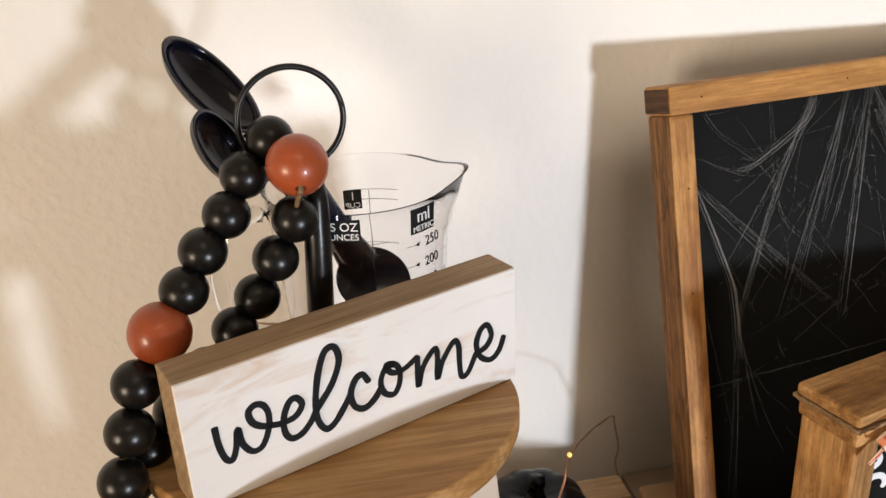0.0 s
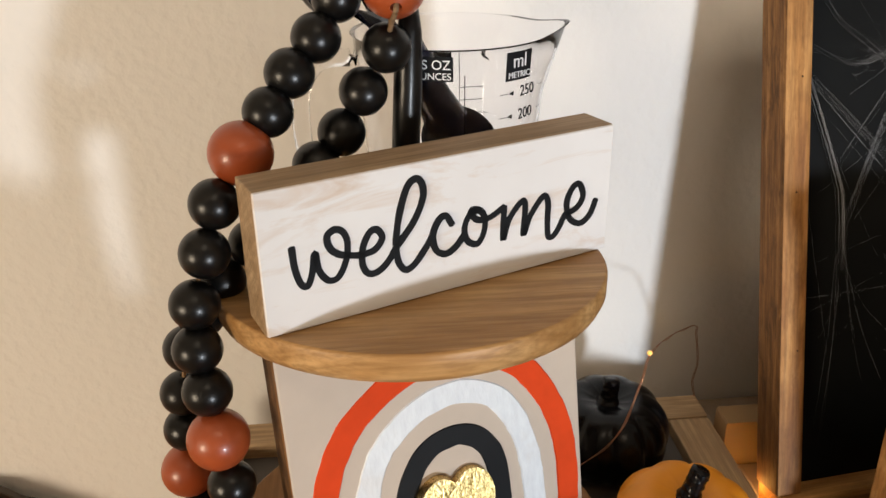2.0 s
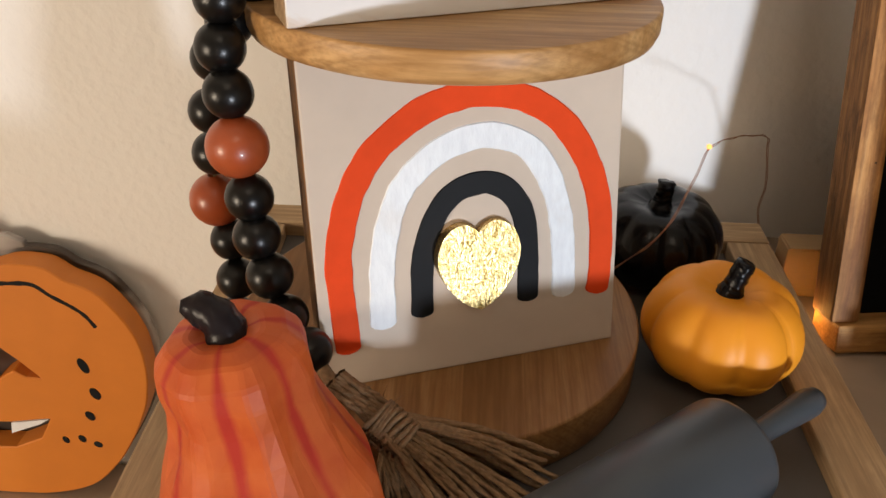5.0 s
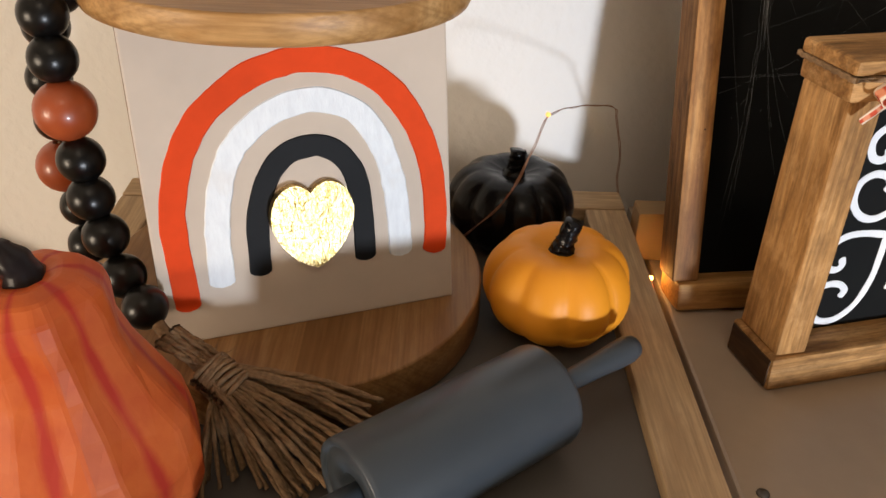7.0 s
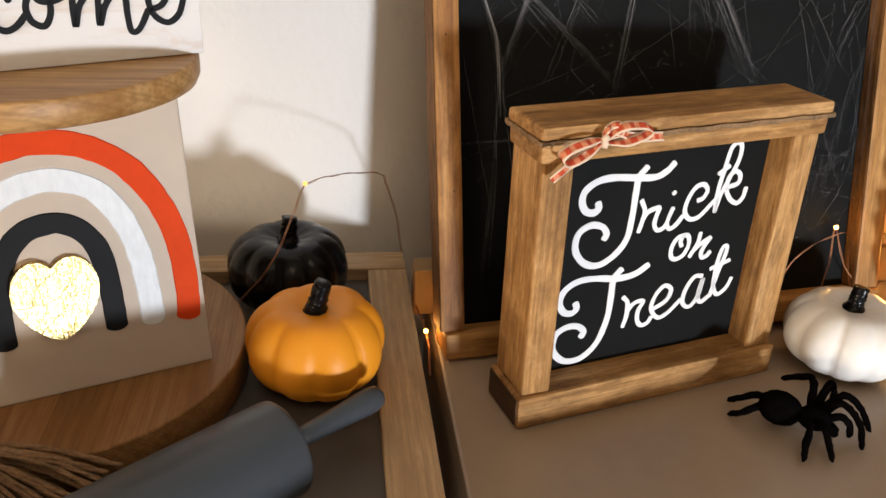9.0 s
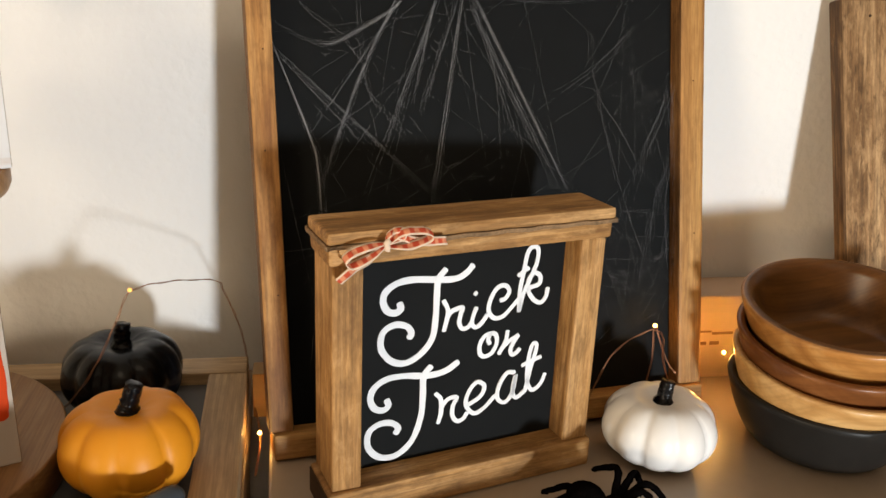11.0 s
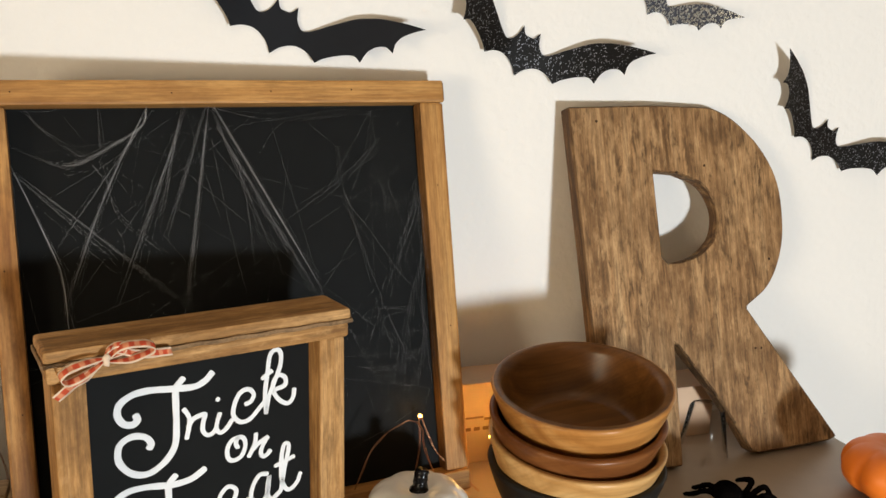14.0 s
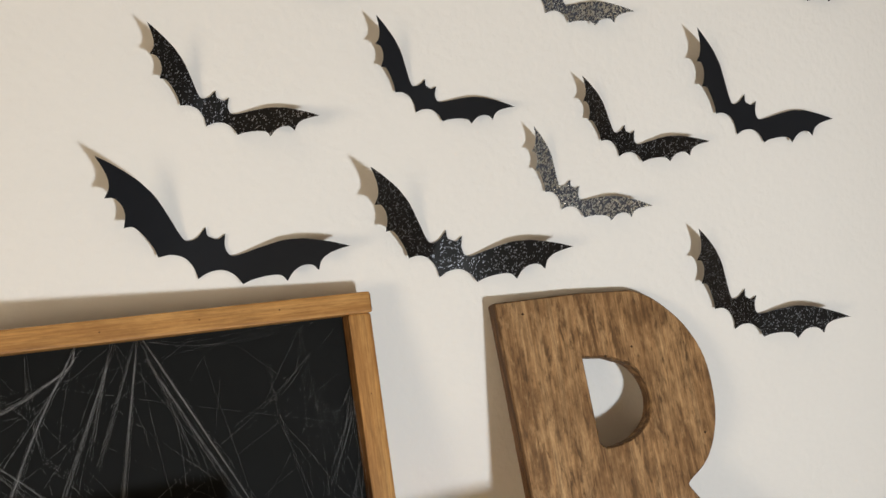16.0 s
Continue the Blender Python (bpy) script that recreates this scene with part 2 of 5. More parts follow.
WEATHER = wood("weathered_wood", (0.14, 0.070, 0.027), (0.40, 0.226, 0.100), (0.56, 0.355, 0.175), "z", 0.62, 0.85, 0.2, relief=0.9, wear=0.85, pore=0.5, run=0.26, figure=0.26, ring=0.009, fleck=175.0, mottle=0.58)
EDGE = wood("dark_edge_wood", (0.060, 0.030, 0.012), (0.17, 0.088, 0.034), (0.42, 0.25, 0.11), "z", 0.7, 1.2, 0.2, relief=0.8, wear=0.6)
SIDEWOOD = wood("dark_side_wood", (0.10, 0.046, 0.016), (0.25, 0.122, 0.040), (0.40, 0.215, 0.080), "z", 0.7, 1.0, 0.3, relief=0.7, wear=0.75, run=0.25)
ENDGRAIN = wood("end_grain", (0.04, 0.020, 0.009), (0.10, 0.050, 0.021), (0.16, 0.085, 0.036), "y", 0.75, 0.7, 0.1, wear=0.5)
PINE = {a: wood("pine_" + a, (0.33, 0.160, 0.048), (0.54, 0.315, 0.125), (0.62, 0.40, 0.18), a, 0.42, 0.7, 0.1, wear=0.14, figure=0.42, ring=0.0075) for a in "xy"}
STAVES = wood("stave_pine", (0.24, 0.108, 0.033), (0.42, 0.225, 0.085), (0.50, 0.300, 0.130), "y", 0.45, 0.7, 0.05, wear=0.14, figure=0.45, ring=0.006, stave=0.027)
TRAYWOOD = {a: wood("tray_pine_" + a, (0.40, 0.26, 0.14), (0.52, 0.36, 0.20), (0.60, 0.43, 0.26), a, 0.55, 0.8, 0.1) for a in "xy"}
WHITEWOOD = whitewash()
BEIGE = plain("beige_paint", (0.56, 0.48, 0.40), 0.65, vary=0.05, scale=90)
BLACKPAINT = plain("black_letter_paint", (0.008, 0.009, 0.011), 0.6, vary=0.3)
WHITEPAINT = plain("white_letter_paint", (0.80, 0.82, 0.85), 0.55, vary=0.06, scale=150, relief=0.3)
ARCHWHITE = brushed_paint()
REDPAINT = plain("red_orange_paint", (0.70, 0.064, 0.010), 0.65, vary=0.10, scale=120, relief=0.3, spec=0.12)
SLATE = plain("chalkboard_paint", (0.0036, 0.0042, 0.0044), 0.7, vary=0.35, scale=40)
BEADBLACK = plain("black_bead", (0.0035, 0.0033, 0.0032), 0.30, vary=0.5, scale=200, spec=0.35)
BEADRUST = plain("rust_bead", (0.32, 0.062, 0.016), 0.38, vary=0.12, scale=150, coat=0.25)
GLOSSBLACK = plain("gloss_black", (0.0032, 0.0032, 0.004), 0.27, vary=0.3, coat=0.12)
NAVYBLACK = plain("blue_black_plastic", (0.004, 0.005, 0.014), 0.12, vary=0.2, relief=0.02, coat=0.5)
MATTEBLACK = plain("matte_black_card", (0.0095, 0.0105, 0.0135), 0.7, vary=0.1)
GREY = plain("grey_silicone", (0.046, 0.057, 0.069), 0.36, vary=0.06, relief=0.05)
RUSSET = plain("deep_orange_resin", (0.78, 0.19, 0.02), 0.45, vary=0.06, scale=30, relief=0.06)
AMBER = plain("orange_resin", (0.80, 0.305, 0.016), 0.47, vary=0.06, scale=30, relief=0.08, spec=0.36)
PORCELAIN = plain("white_resin", (0.82, 0.80, 0.77), 0.36, vary=0.03, relief=0.05, coat=0.15)
TWINE = plain("jute_twine", (0.225, 0.138, 0.070), 0.9, vary=0.5, scale=500, relief=1.0)
DESK = plain("desk_laminate", (0.33, 0.25, 0.18), 0.36, vary=0.06, scale=90, relief=0.04, spec=0.6)
SLATEBASE = plain("grey_tray_base", (0.085, 0.075, 0.066), 0.6, vary=0.08, relief=0.1)
JOLWOOD = plain("orange_painted_wood", (0.62, 0.20, 0.022), 0.5, vary=0.07, scale=40)
BACKBOARD = backing_paint()
GOURD = gourd_paint()
DARKKRAFT = plain("brown_kraft_card", (0.34, 0.21, 0.095), 0.75, vary=0.08)
KRAFT = plain("kraft_card", (0.62, 0.43, 0.29), 0.7, vary=0.05)
FUZZ = plain("black_plush", (0.003, 0.0025, 0.0025), 1.0, spec=0.0, vary=0.4, scale=900, relief=1.0)
WEB = plain("web_fibre", (0.60, 0.61, 0.63), 0.8, vary=0.05)
COPPER = plain("copper_wire", (0.40, 0.19, 0.10), 0.3, 1.0, vary=0.05)
PLASTIC = clear("clear_plastic", (0.97, 0.97, 0.98), 0.02, 1.33)
BULB = glow("warm_led", (1.0, 0.48, 0.10), 14.0)
DIMBULB = glow("dim_led", (0.95, 0.50, 0.12), 1.2)
GLITTERB = glitter("black_glitter", (0.004, 0.004, 0.0045), (0.42, 0.44, 0.50), 0.08, 0.3, 1600.0)
GLITTERS = glitter("silver_glitter", (0.055, 0.062, 0.080), (0.86, 0.94, 1.0), 0.40, 0.22, 1000.0)
GOLD = gold_foil()
GINGHAM = gingham()
BOWLW = [wood("bowl_wood_" + str(i), d, m_, l, "x", 0.31, 0.6, 0.0, relief=0.08, wear=0.10, pore=0.12, figure=0.30, ring=0.009) for i, (d, m_, l) in enumerate((
    ((0.28, 0.110, 0.026), (0.45, 0.202, 0.053), (0.55, 0.285, 0.090)),
    ((0.11, 0.036, 0.011), (0.185, 0.066, 0.019), (0.25, 0.10, 0.032)),
    ((0.44, 0.23, 0.075), (0.58, 0.335, 0.125), (0.65, 0.41, 0.175)),
    ((0.095, 0.036, 0.009), (0.170, 0.070, 0.018), (0.24, 0.105, 0.030))))]
BLACKBOWL = plain("black_stained_bowl", (0.014, 0.013, 0.012), 0.4, vary=0.3)


# ---- building helpers ----
def part(name, bm, material, parent=None, label=""):
    me = bpy.data.meshes.new(name)
    bm.to_mesh(me)
    bm.free()
    me.materials.append(material)
    ob = new(name, me)
    if parent:
        ob.parent = parent
    if label:
        tagged(ob, label)
    return ob


def thing(name, m, label, category, group=""):
    ob = new(name)
    ob.empty_display_size = 0.02
    ob.matrix_world = m
    return tagged(ob, label, category, group)


def smooth(bm):
    for f in bm.faces:
        f.smooth = True
    return bm


def box(x0, x1, y0, y1, z0, z1, bev=0.0015, seg=2, bm=None):
    bm = bm or bmesh.new()
    r = bmesh.ops.create_cube(bm, size=1)
    m = Matrix.LocRotScale(((x0 + x1) / 2, (y0 + y1) / 2, (z0 + z1) / 2), None, (x1 - x0, y1 - y0, z1 - z0))
    bmesh.ops.transform(bm, matrix=m, verts=r["verts"])
    if bev:
        es = list({e for v in r["verts"] for e in v.link_edges})
        bmesh.ops.bevel(bm, geom=es, offset=bev, segments=seg, profile=0.6, affect="EDGES")
    return bm


def worn(bm, amount=0.0006, scale=60):
    """Nudges the corners of a board, so that its edges are not perfectly true."""
    for v in bm.verts:
        v.co += noise.noise_vector(v.co * scale) * amount
    return bm


def spline(pts, step=8):
    p = [Vector(q) for q in pts]
    p = [2 * p[0] - p[1]] + p + [2 * p[-1] - p[-2]]
    out = []
    for i in range(1, len(p) - 2):
        a, b, c, d = p[i - 1:i + 3]
        for k in range(step):
            t = k / step
            out.append(0.5 * ((2 * b) + (c - a) * t + (2 * a - 5 * b + 4 * c - d) * t * t + (3 * b - a - 3 * c + d) * t ** 3))
    return out + [p[-2]]


def tube(pts, r, n=6, bm=None, taper=None):
    bm = bm or bmesh.new()
    rings, up = [], Vector((0.13, 0.31, 0.94))
    for i, p in enumerate(pts):
        d = (pts[min(i + 1, len(pts) - 1)] - pts[max(i - 1, 0)]).normalized()
        a = d.cross(up)
        a = a.normalized() if a.length > 1e-4 else d.orthogonal().normalized()
        b = d.cross(a).normalized()
        up = b if i == 0 else up
        q = r * (taper(i / (len(pts) - 1)) if taper else 1)
        rings.append([bm.verts.new(p + q * (math.cos(k * math.tau / n) * a + math.sin(k * math.tau / n) * b)) for k in range(n)])
    for s, t in zip(rings, rings[1:]):
        for k in range(n):
            bm.faces.new((s[k], s[(k + 1) % n], t[(k + 1) % n], t[k]))
    bm.faces.new(rings[0][::-1])
    bm.faces.new(rings[-1])
    bmesh.ops.recalc_face_normals(bm, faces=bm.faces)
    return smooth(bm)


def lathe(profile, n=48, bm=None, shape=None):
    """Turns (radius, height) pairs round the z axis; shape(angle, r, z) may alter a point."""
    bm = bm or bmesh.new()
    rows = []
    for r, z in profile:
        if r < 1e-6:
            rows.append([bm.verts.new((0, 0, z))])
            continue
        row = []
        for k in range(n):
            a = k * math.tau / n
            q, h = shape(a, r, z) if shape else (r, z)
            row.append(bm.verts.new((q * math.cos(a), q * math.sin(a), h)))
        rows.append(row)
    for s, t in zip(rows, rows[1:]):
        for k in range(n):
            j = (k + 1) % n
            if len(s) == 1 and len(t) == 1:
                continue
            if len(s) == 1:
                bm.faces.new((s[0], t[j], t[k]))
            elif len(t) == 1:
                bm.faces.new((s[k], s[j], t[0]))
            else:
                bm.faces.new((s[k], s[j], t[j], t[k]))
    bmesh.ops.recalc_face_normals(bm, faces=bm.faces)
    return smooth(bm)


def slab(outline, y0, y1, holes=(), bev=0.001):
    """A flat shape in x and z, of thickness y0 to y1, with holes cut through."""
    bm = bmesh.new()
    loops, edges = [], []
    for pts in (outline, *holes):
        vs = [bm.verts.new((x, y0, z)) for x, z in pts]
        loops.append(vs)
        edges += [bm.edges.new((vs[i], vs[(i + 1) % len(vs)])) for i in range(len(vs))]
    bmesh.ops.triangle_fill(bm, use_beauty=True, use_dissolve=False, edges=edges, normal=(0, -1, 0))
    geo = bmesh.ops.extrude_face_region(bm, geom=list(bm.faces))
    bmesh.ops.translate(bm, verts=[g for g in geo["geom"] if isinstance(g, bmesh.types.BMVert)], vec=(0, y1 - y0, 0))
    bmesh.ops.recalc_face_normals(bm, faces=bm.faces)
    if bev:
        rim = [e for e in bm.edges if len(e.link_faces) == 2 and e.calc_face_angle(0) > 0.9]
        bmesh.ops.bevel(bm, geom=rim, offset=bev, segments=1, affect="EDGES")
    return bm


def brush(strokes, w, h, width, y=0.0, thick=0.0005, x0=0.0, z0=0.0, vary=0.12):
    """Painted strokes on a face: strokes given in parts of the face's width and height."""
    bm = bmesh.new()
    for i, s in enumerate(strokes):
        pts = [Vector((x0 + u * w, 0, z0 + v * h)) for u, v in s]
        pts = spline(pts, 7)
        n = len(pts)
        ring = []
        for k, p in enumerate(pts):
            d = (pts[min(k + 1, n - 1)] - pts[max(k - 1, 0)]).normalized()
            side = Vector((-d.z, 0, d.x))
            f = 1 + vary * noise.noise(p * 160 + Vector((i, 0, 0)))
            ring.append((p, side * width * 0.5 * f, d))
        lead = [(ring[0][0] - ring[0][2] * width * 0.5 * s_, ring[0][1] * c_) for s_, c_ in ((0.5, 0.05), (0.38, 0.65), (0.2, 0.92))]
        tail = [(ring[-1][0] + ring[-1][2] * width * 0.5 * s_, ring[-1][1] * c_) for s_, c_ in ((0.2, 0.92), (0.38, 0.65), (0.5, 0.05))]
        rows = lead + [(p, sd) for p, sd, _ in ring] + tail
        vs = []
        lift = thick * (1 + 0.6 * (i % 4))
        for p, sd in rows:
            vs.append([bm.verts.new((q.x, yy, q.z)) for q, yy in ((p + sd, y), (p + sd * 0.9, y - lift), (p - sd * 0.9, y - lift), (p - sd, y))])
        for a, b in zip(vs, vs[1:]):
            for j in range(3):
                bm.faces.new((a[j], a[j + 1], b[j + 1], b[j]))
    bmesh.ops.recalc_face_normals(bm, faces=bm.faces)
    return bm


def lettering(name, body, size, material, parent, m, label="", align="LEFT"):
    cu = bpy.data.curves.new(name, "FONT")
    cu.body, cu.size, cu.extrude, cu.align_x = body, size, 0.00015, align
    cu.materials.append(material)
    ob = new(name, cu)
    ob.parent = parent
    ob.matrix_local = m
    return ob


# ---- room ----
def setting(name, bm, material, label="", category=""):
    return tagged(part(name, bm, material), label, category, kind="structure")


setting("wall_north", box(-2.0, 3.0, WALL, WALL + 0.12, 0, 2.5, 0), PAINT, "cream painted wall with orange peel texture", "wall")
setting("wall_south", box(-2.0, 3.0, -2.62, -2.5, 0, 2.5, 0), PAINT, "cream painted wall", "wall")
setting("wall_west", box(-2.12, -2.0, -2.5, WALL, 0, 2.5, 0), PAINT, "cream painted wall", "wall")
setting("wall_east", box(3.0, 3.12, -2.5, WALL, 0, 2.5, 0), PAINT, "cream painted wall", "wall")
setting("ceiling", box(-2.0, 3.0, -2.5, WALL, 2.5, 2.6, 0), PAINT, "white painted ceiling", "ceiling")
setting("floor", box(-2.0, 3.0, -2.5, WALL, -0.1, 0, 0), wood("floor_oak", (0.2, 0.12, 0.06), (0.3, 0.19, 0.1), (0.38, 0.25, 0.14), "x"), "brown wooden floor", "floor")


def cabinet(x0, x1, y0, label, top=TOP):
    c = thing("sideboard", pose(0, 0, 0), label, "sideboard", "sideboards under the display")
    part("worktop", box(x0, x1, y0, WALL - 0.002, top - 0.025, top, 0.002), DESK, c)
    part("body", box(x0 + 0.005, x1 - 0.005, y0 + 0.02, WALL - 0.004, 0.0, top - 0.025, 0.002), DESK, c)
    return c


cabinet(-0.1125, 0.220, 0.07, "taupe laminate sideboard under the wooden tray")
right_board = cabinet(0.2345, 0.925, 0.205, "taupe laminate sideboard with a screw in its top")
cabinet(-0.90, -0.1145, 0.12, "lower taupe laminate cabinet beside the tray", 0.545)
screw = lathe([(0, 0.0012), (0.0018, 0.0012), (0.0030, 0.0006), (0.0032, 0.0)], 16)
part("screw", screw, plain("dark_steel", (0.1, 0.09, 0.08), 0.4, 0.8), right_board, "dark steel screw head").location = (0.246, 0.216, TOP)

# ---- big framed chalkboard ----
def chalkboard():
    d, post, wide, rail = 0.028, 0.0162, 0.0198, 0.0165
    o, tl, tr = Vector((0.2355, 0.3540, TOP + 0.0018)), Vector((0.2237, 0.4244, 1.1145)), Vector((0.5430, 0.4598, 1.1205))
    w, h = (tr - tl).length, (tl - o).length
    u, v = (tr - tl).normalized(), (tl - o).normalized()
    b = (u.cross(v) * -1).normalized()
    m = Matrix(((u[0], b[0], v[0], o[0]), (u[1], b[1], v[1], o[1]), (u[2], b[2], v[2], o[2]), (0, 0, 0, 1)))
    t = thing("framed_chalkboard", m, "large black chalkboard in a honey-stained wooden frame, leaning on the wall", "chalkboard")
    part("top_rail", worn(box(0, w, 0, d, h - rail, h, 0.0018)), HONEY["x"], t)
    part("bottom_rail", worn(box(0.003, w - 0.001, -0.001, d, 0, rail, 0.0018)), HONEY["x"], t)
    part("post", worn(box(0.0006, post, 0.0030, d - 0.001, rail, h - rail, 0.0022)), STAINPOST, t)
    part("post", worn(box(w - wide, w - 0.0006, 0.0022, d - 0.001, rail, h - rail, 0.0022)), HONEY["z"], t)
    # Side faces of both posts take a darker wood than the fronts.
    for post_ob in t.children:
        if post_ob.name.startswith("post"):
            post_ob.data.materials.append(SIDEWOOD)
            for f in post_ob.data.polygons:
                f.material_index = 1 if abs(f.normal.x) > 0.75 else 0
    part("chalk_panel", box(post - 0.004, w - wide + 0.004, 0.016, 0.021, rail - 0.004, h - rail + 0.004, 0), SLATE, t, "matt black chalk panel")
    for x, z in ((0.020, h - 0.008), (0.118, h - 0.009), (0.186, h - 0.008), (0.246, h - 0.007), (0.010, 0.262), (0.008, 0.20), (0.011, 0.108), (w - 0.010, 0.24), (w - 0.008, 0.13)):
        part("nail_hole", lathe([(0, 0.0), (0.00045, 0.0), (0.00055, 0.0004), (0, 0.0006)], 10), ENDGRAIN, t, "dark nail hole").matrix_local = pose(x, 0.0 if z > h - rail else 0.0029 if x < 0.1 else 0.0021, z, 90, 0, 0)
    for x in (-0.0006, w - 0.0002):
        part("end_grain", box(x, x + 0.0008, 0.0015, d - 0.0015, h - rail + 0.0015, h - 0.0015, 0), ENDGRAIN, t, "dark sawn end grain")
    return m


CHALK = chalkboard()


def spider_web():
    """Fans of fine drawn fibre: a few firm strands, each in a veil of much finer ones."""
    rnd = random.Random(5)
    t = bmesh.new()
    def strand(pts, r, spread, wob=0.00016):
        y = 0.010 + rnd.uniform(-0.003, 0.004)
        n = len(pts) - 1
        jx, jz, kx, kz = rnd.gauss(0, spread) * 0.25, rnd.gauss(0, spread) * 0.1, rnd.gauss(0, spread) * 1.6, rnd.gauss(0, spread) * 1.6
        q = spline([Vector((min(max(x / 1000 + jx + kx * i / n, 0.0165), 0.3005), y, min(max(z / 1000 + jz + kz * i / n, 0.022), 0.3038))) for i, (x, z) in enumerate(pts)], 7)
        turn = Vector((rnd.uniform(0, 50), 0, 0))
        tube([p + noise.noise_vector(p * 60 + turn) * wob for p in q], r * rnd.uniform(0.7, 1.2), 3, t, lambda k: max(0.1, min(1.0, 4 * (1 - k))))
    def fan(all_pts, firm, fine, r, spread):
        for pts in all_pts:
            for i in range(firm):
                strand(pts, r, spread * 0.22)
            for i in range(fine):
                strand(pts, 0.000019, spread)
    fan((((147, 305), (216, 166)), ((15, 267), (37, 208), (41, 188), (42, 150))), 4, 6, 0.00007, 0.0016)
    fan((((148, 290), (211, 166)), ((143, 305), (117, 160))), 3, 4, 0.00004, 0.0018)
    fan((((102, 305), (98, 291), (78, 278), (63, 270), (52, 266), (43, 267)), ((102, 305), (72, 246), (41, 170))), 3, 5, 0.000045, 0.0018)
    fan((((129, 305), (70, 168)), ((127, 305), (85, 197)), ((16, 265), (122, 162)), ((16, 263), (77, 197)), ((141, 305), (109, 218)), ((106, 302), (37, 206)), ((145, 305), (180, 200)), ((125, 305), (104, 225))), 2, 2, 0.000032, 0.0020)
    fan((((147, 303), (181, 295), (223, 295), (259, 301)), ((235, 275), (237, 234), (254, 205), (271, 174), (288, 152)), ((269, 279), (243, 255), (220, 239), (194, 223)), ((300, 237), (291, 212), (278, 187), (268, 166)), ((299, 250), (287, 231), (271, 225)), ((26, 304), (39, 287), (63, 268), (76, 250)), ((16, 280), (43, 267), (60, 270)), ((71, 305), (70, 268), (71, 246)), ((73, 257), (79, 234), (97, 215), (111, 201)), ((299, 232), (285, 205), (276, 190)), ((160, 270), (168, 235), (172, 190))), 1, 2, 0.000016, 0.0040)
    fan((((299, 239), (271, 174), (239, 104)), ((298, 181), (293, 147), (298, 75)), ((242, 106), (266, 97), (298, 93)), ((284, 147), (255, 141), (243, 125)), ((298, 150), (287, 95), (265, 60)), ((298, 190), (282, 120), (279, 70)), ((298, 120), (277, 100), (252, 92)), ((240, 235), (262, 150), (285, 85)), ((215, 165), (240, 120), (262, 60)), ((41, 160), (38, 110), (30, 48)), ((44, 165), (50, 110), (58, 70))), 1, 2, 0.000018, 0.0070)
    hubs = ((147, 304), (142, 304), (128, 304), (103, 304), (17, 264), (299, 240), (264, 300))
    for i in range(24):
        a = rnd.choice(hubs)
        side = rnd.gauss(0, 45)
        e = (min(max(a[0] + side, 18), 309), max(24, a[1] - rnd.uniform(50, 170)))
        strand((a, ((a[0] + e[0]) / 2 + rnd.gauss(0, 3), (a[1] + e[1]) / 2), e), 0.000017, 0.001, 0.0003)
    edge = ((60, 304), (200, 304), (262, 303), (290, 303), (300, 270), (300, 205), (300, 150), (300, 90), (230, 30), (160, 120), (100, 150), (17, 110), (17, 190), (17, 285))
    for i in range(30):
        a, e = rnd.sample(edge, 2)
        a, e = [(min(max(p[0] + rnd.gauss(0, 16), 17), 300), min(max(p[1] + rnd.gauss(0, 16), 24), 303)) for p in (a, e)]
        strand((a, ((a[0] + e[0]) / 2 + rnd.gauss(0, 2), (a[1] + e[1]) / 2 - 1), e), 0.000017, 0.0005, 0.0003)
    for i in range(10):
        x, z, a, l = rnd.uniform(25, 300), rnd.uniform(40, 290), rnd.uniform(0, math.pi), rnd.uniform(15, 60)
        strand([(x + k * l * math.cos(a) + rnd.gauss(0, 2), z + k * l * math.sin(a) + rnd.gauss(0, 2)) for k in (-0.5, 0, 0.5)], 0.000016, 0.001, 0.0004)
    for c, n in (((53, 267), 18), ((273, 224), 22), ((256, 102), 12), ((262, 299), 12), ((128, 185), 10), ((150, 180), 10), ((168, 176), 10), ((110, 192), 8), ((290, 130), 10), ((36, 120), 8)):
        for i in range(n // 2):
            a, l = rnd.uniform(0, math.tau), rnd.uniform(2, 9)
            x, z = c[0] + rnd.gauss(0, 6), min(c[1] + rnd.gauss(0, 4), 300)
            strand(((x, z), (x + l * math.cos(a) * 0.6, z + l * 0.3 * math.sin(a + 0.8)), (x + l * math.cos(a), z + l * 0.6 * math.sin(a))), 0.000018, 0.0006, 0.001)
    ob = part("spider_web", t, WEB)
    ob.matrix_world = CHALK
    tagged(ob, "stretched white artificial spider web over the chalkboard", "spider web", kind="stuff")


spider_web()

# ---- trick or treat sign ----
CAPITALS = (
    ((48.4, 125.1), (49.2, 121.5), (46.1, 119.4), (41.1, 121.1), (38.2, 127.1), (39.8, 133.3), (46.7, 137.7), (56.6, 138.8), (69.9, 137.3), (83.4, 136.1), (90.7, 138.9), (95.0, 143.2)),
    ((77.1, 142.8), (72.7, 137.0), (72.1, 126.8), (71.9, 114.2), (70.4, 100.5), (63.7, 91.2), (53.6, 86.1), (43.8, 89.0), (37.4, 98.0), (38.4, 107.9), (45.5, 111.9), (53.1, 110.0), (56.4, 105.3), (55.2, 102.3)))
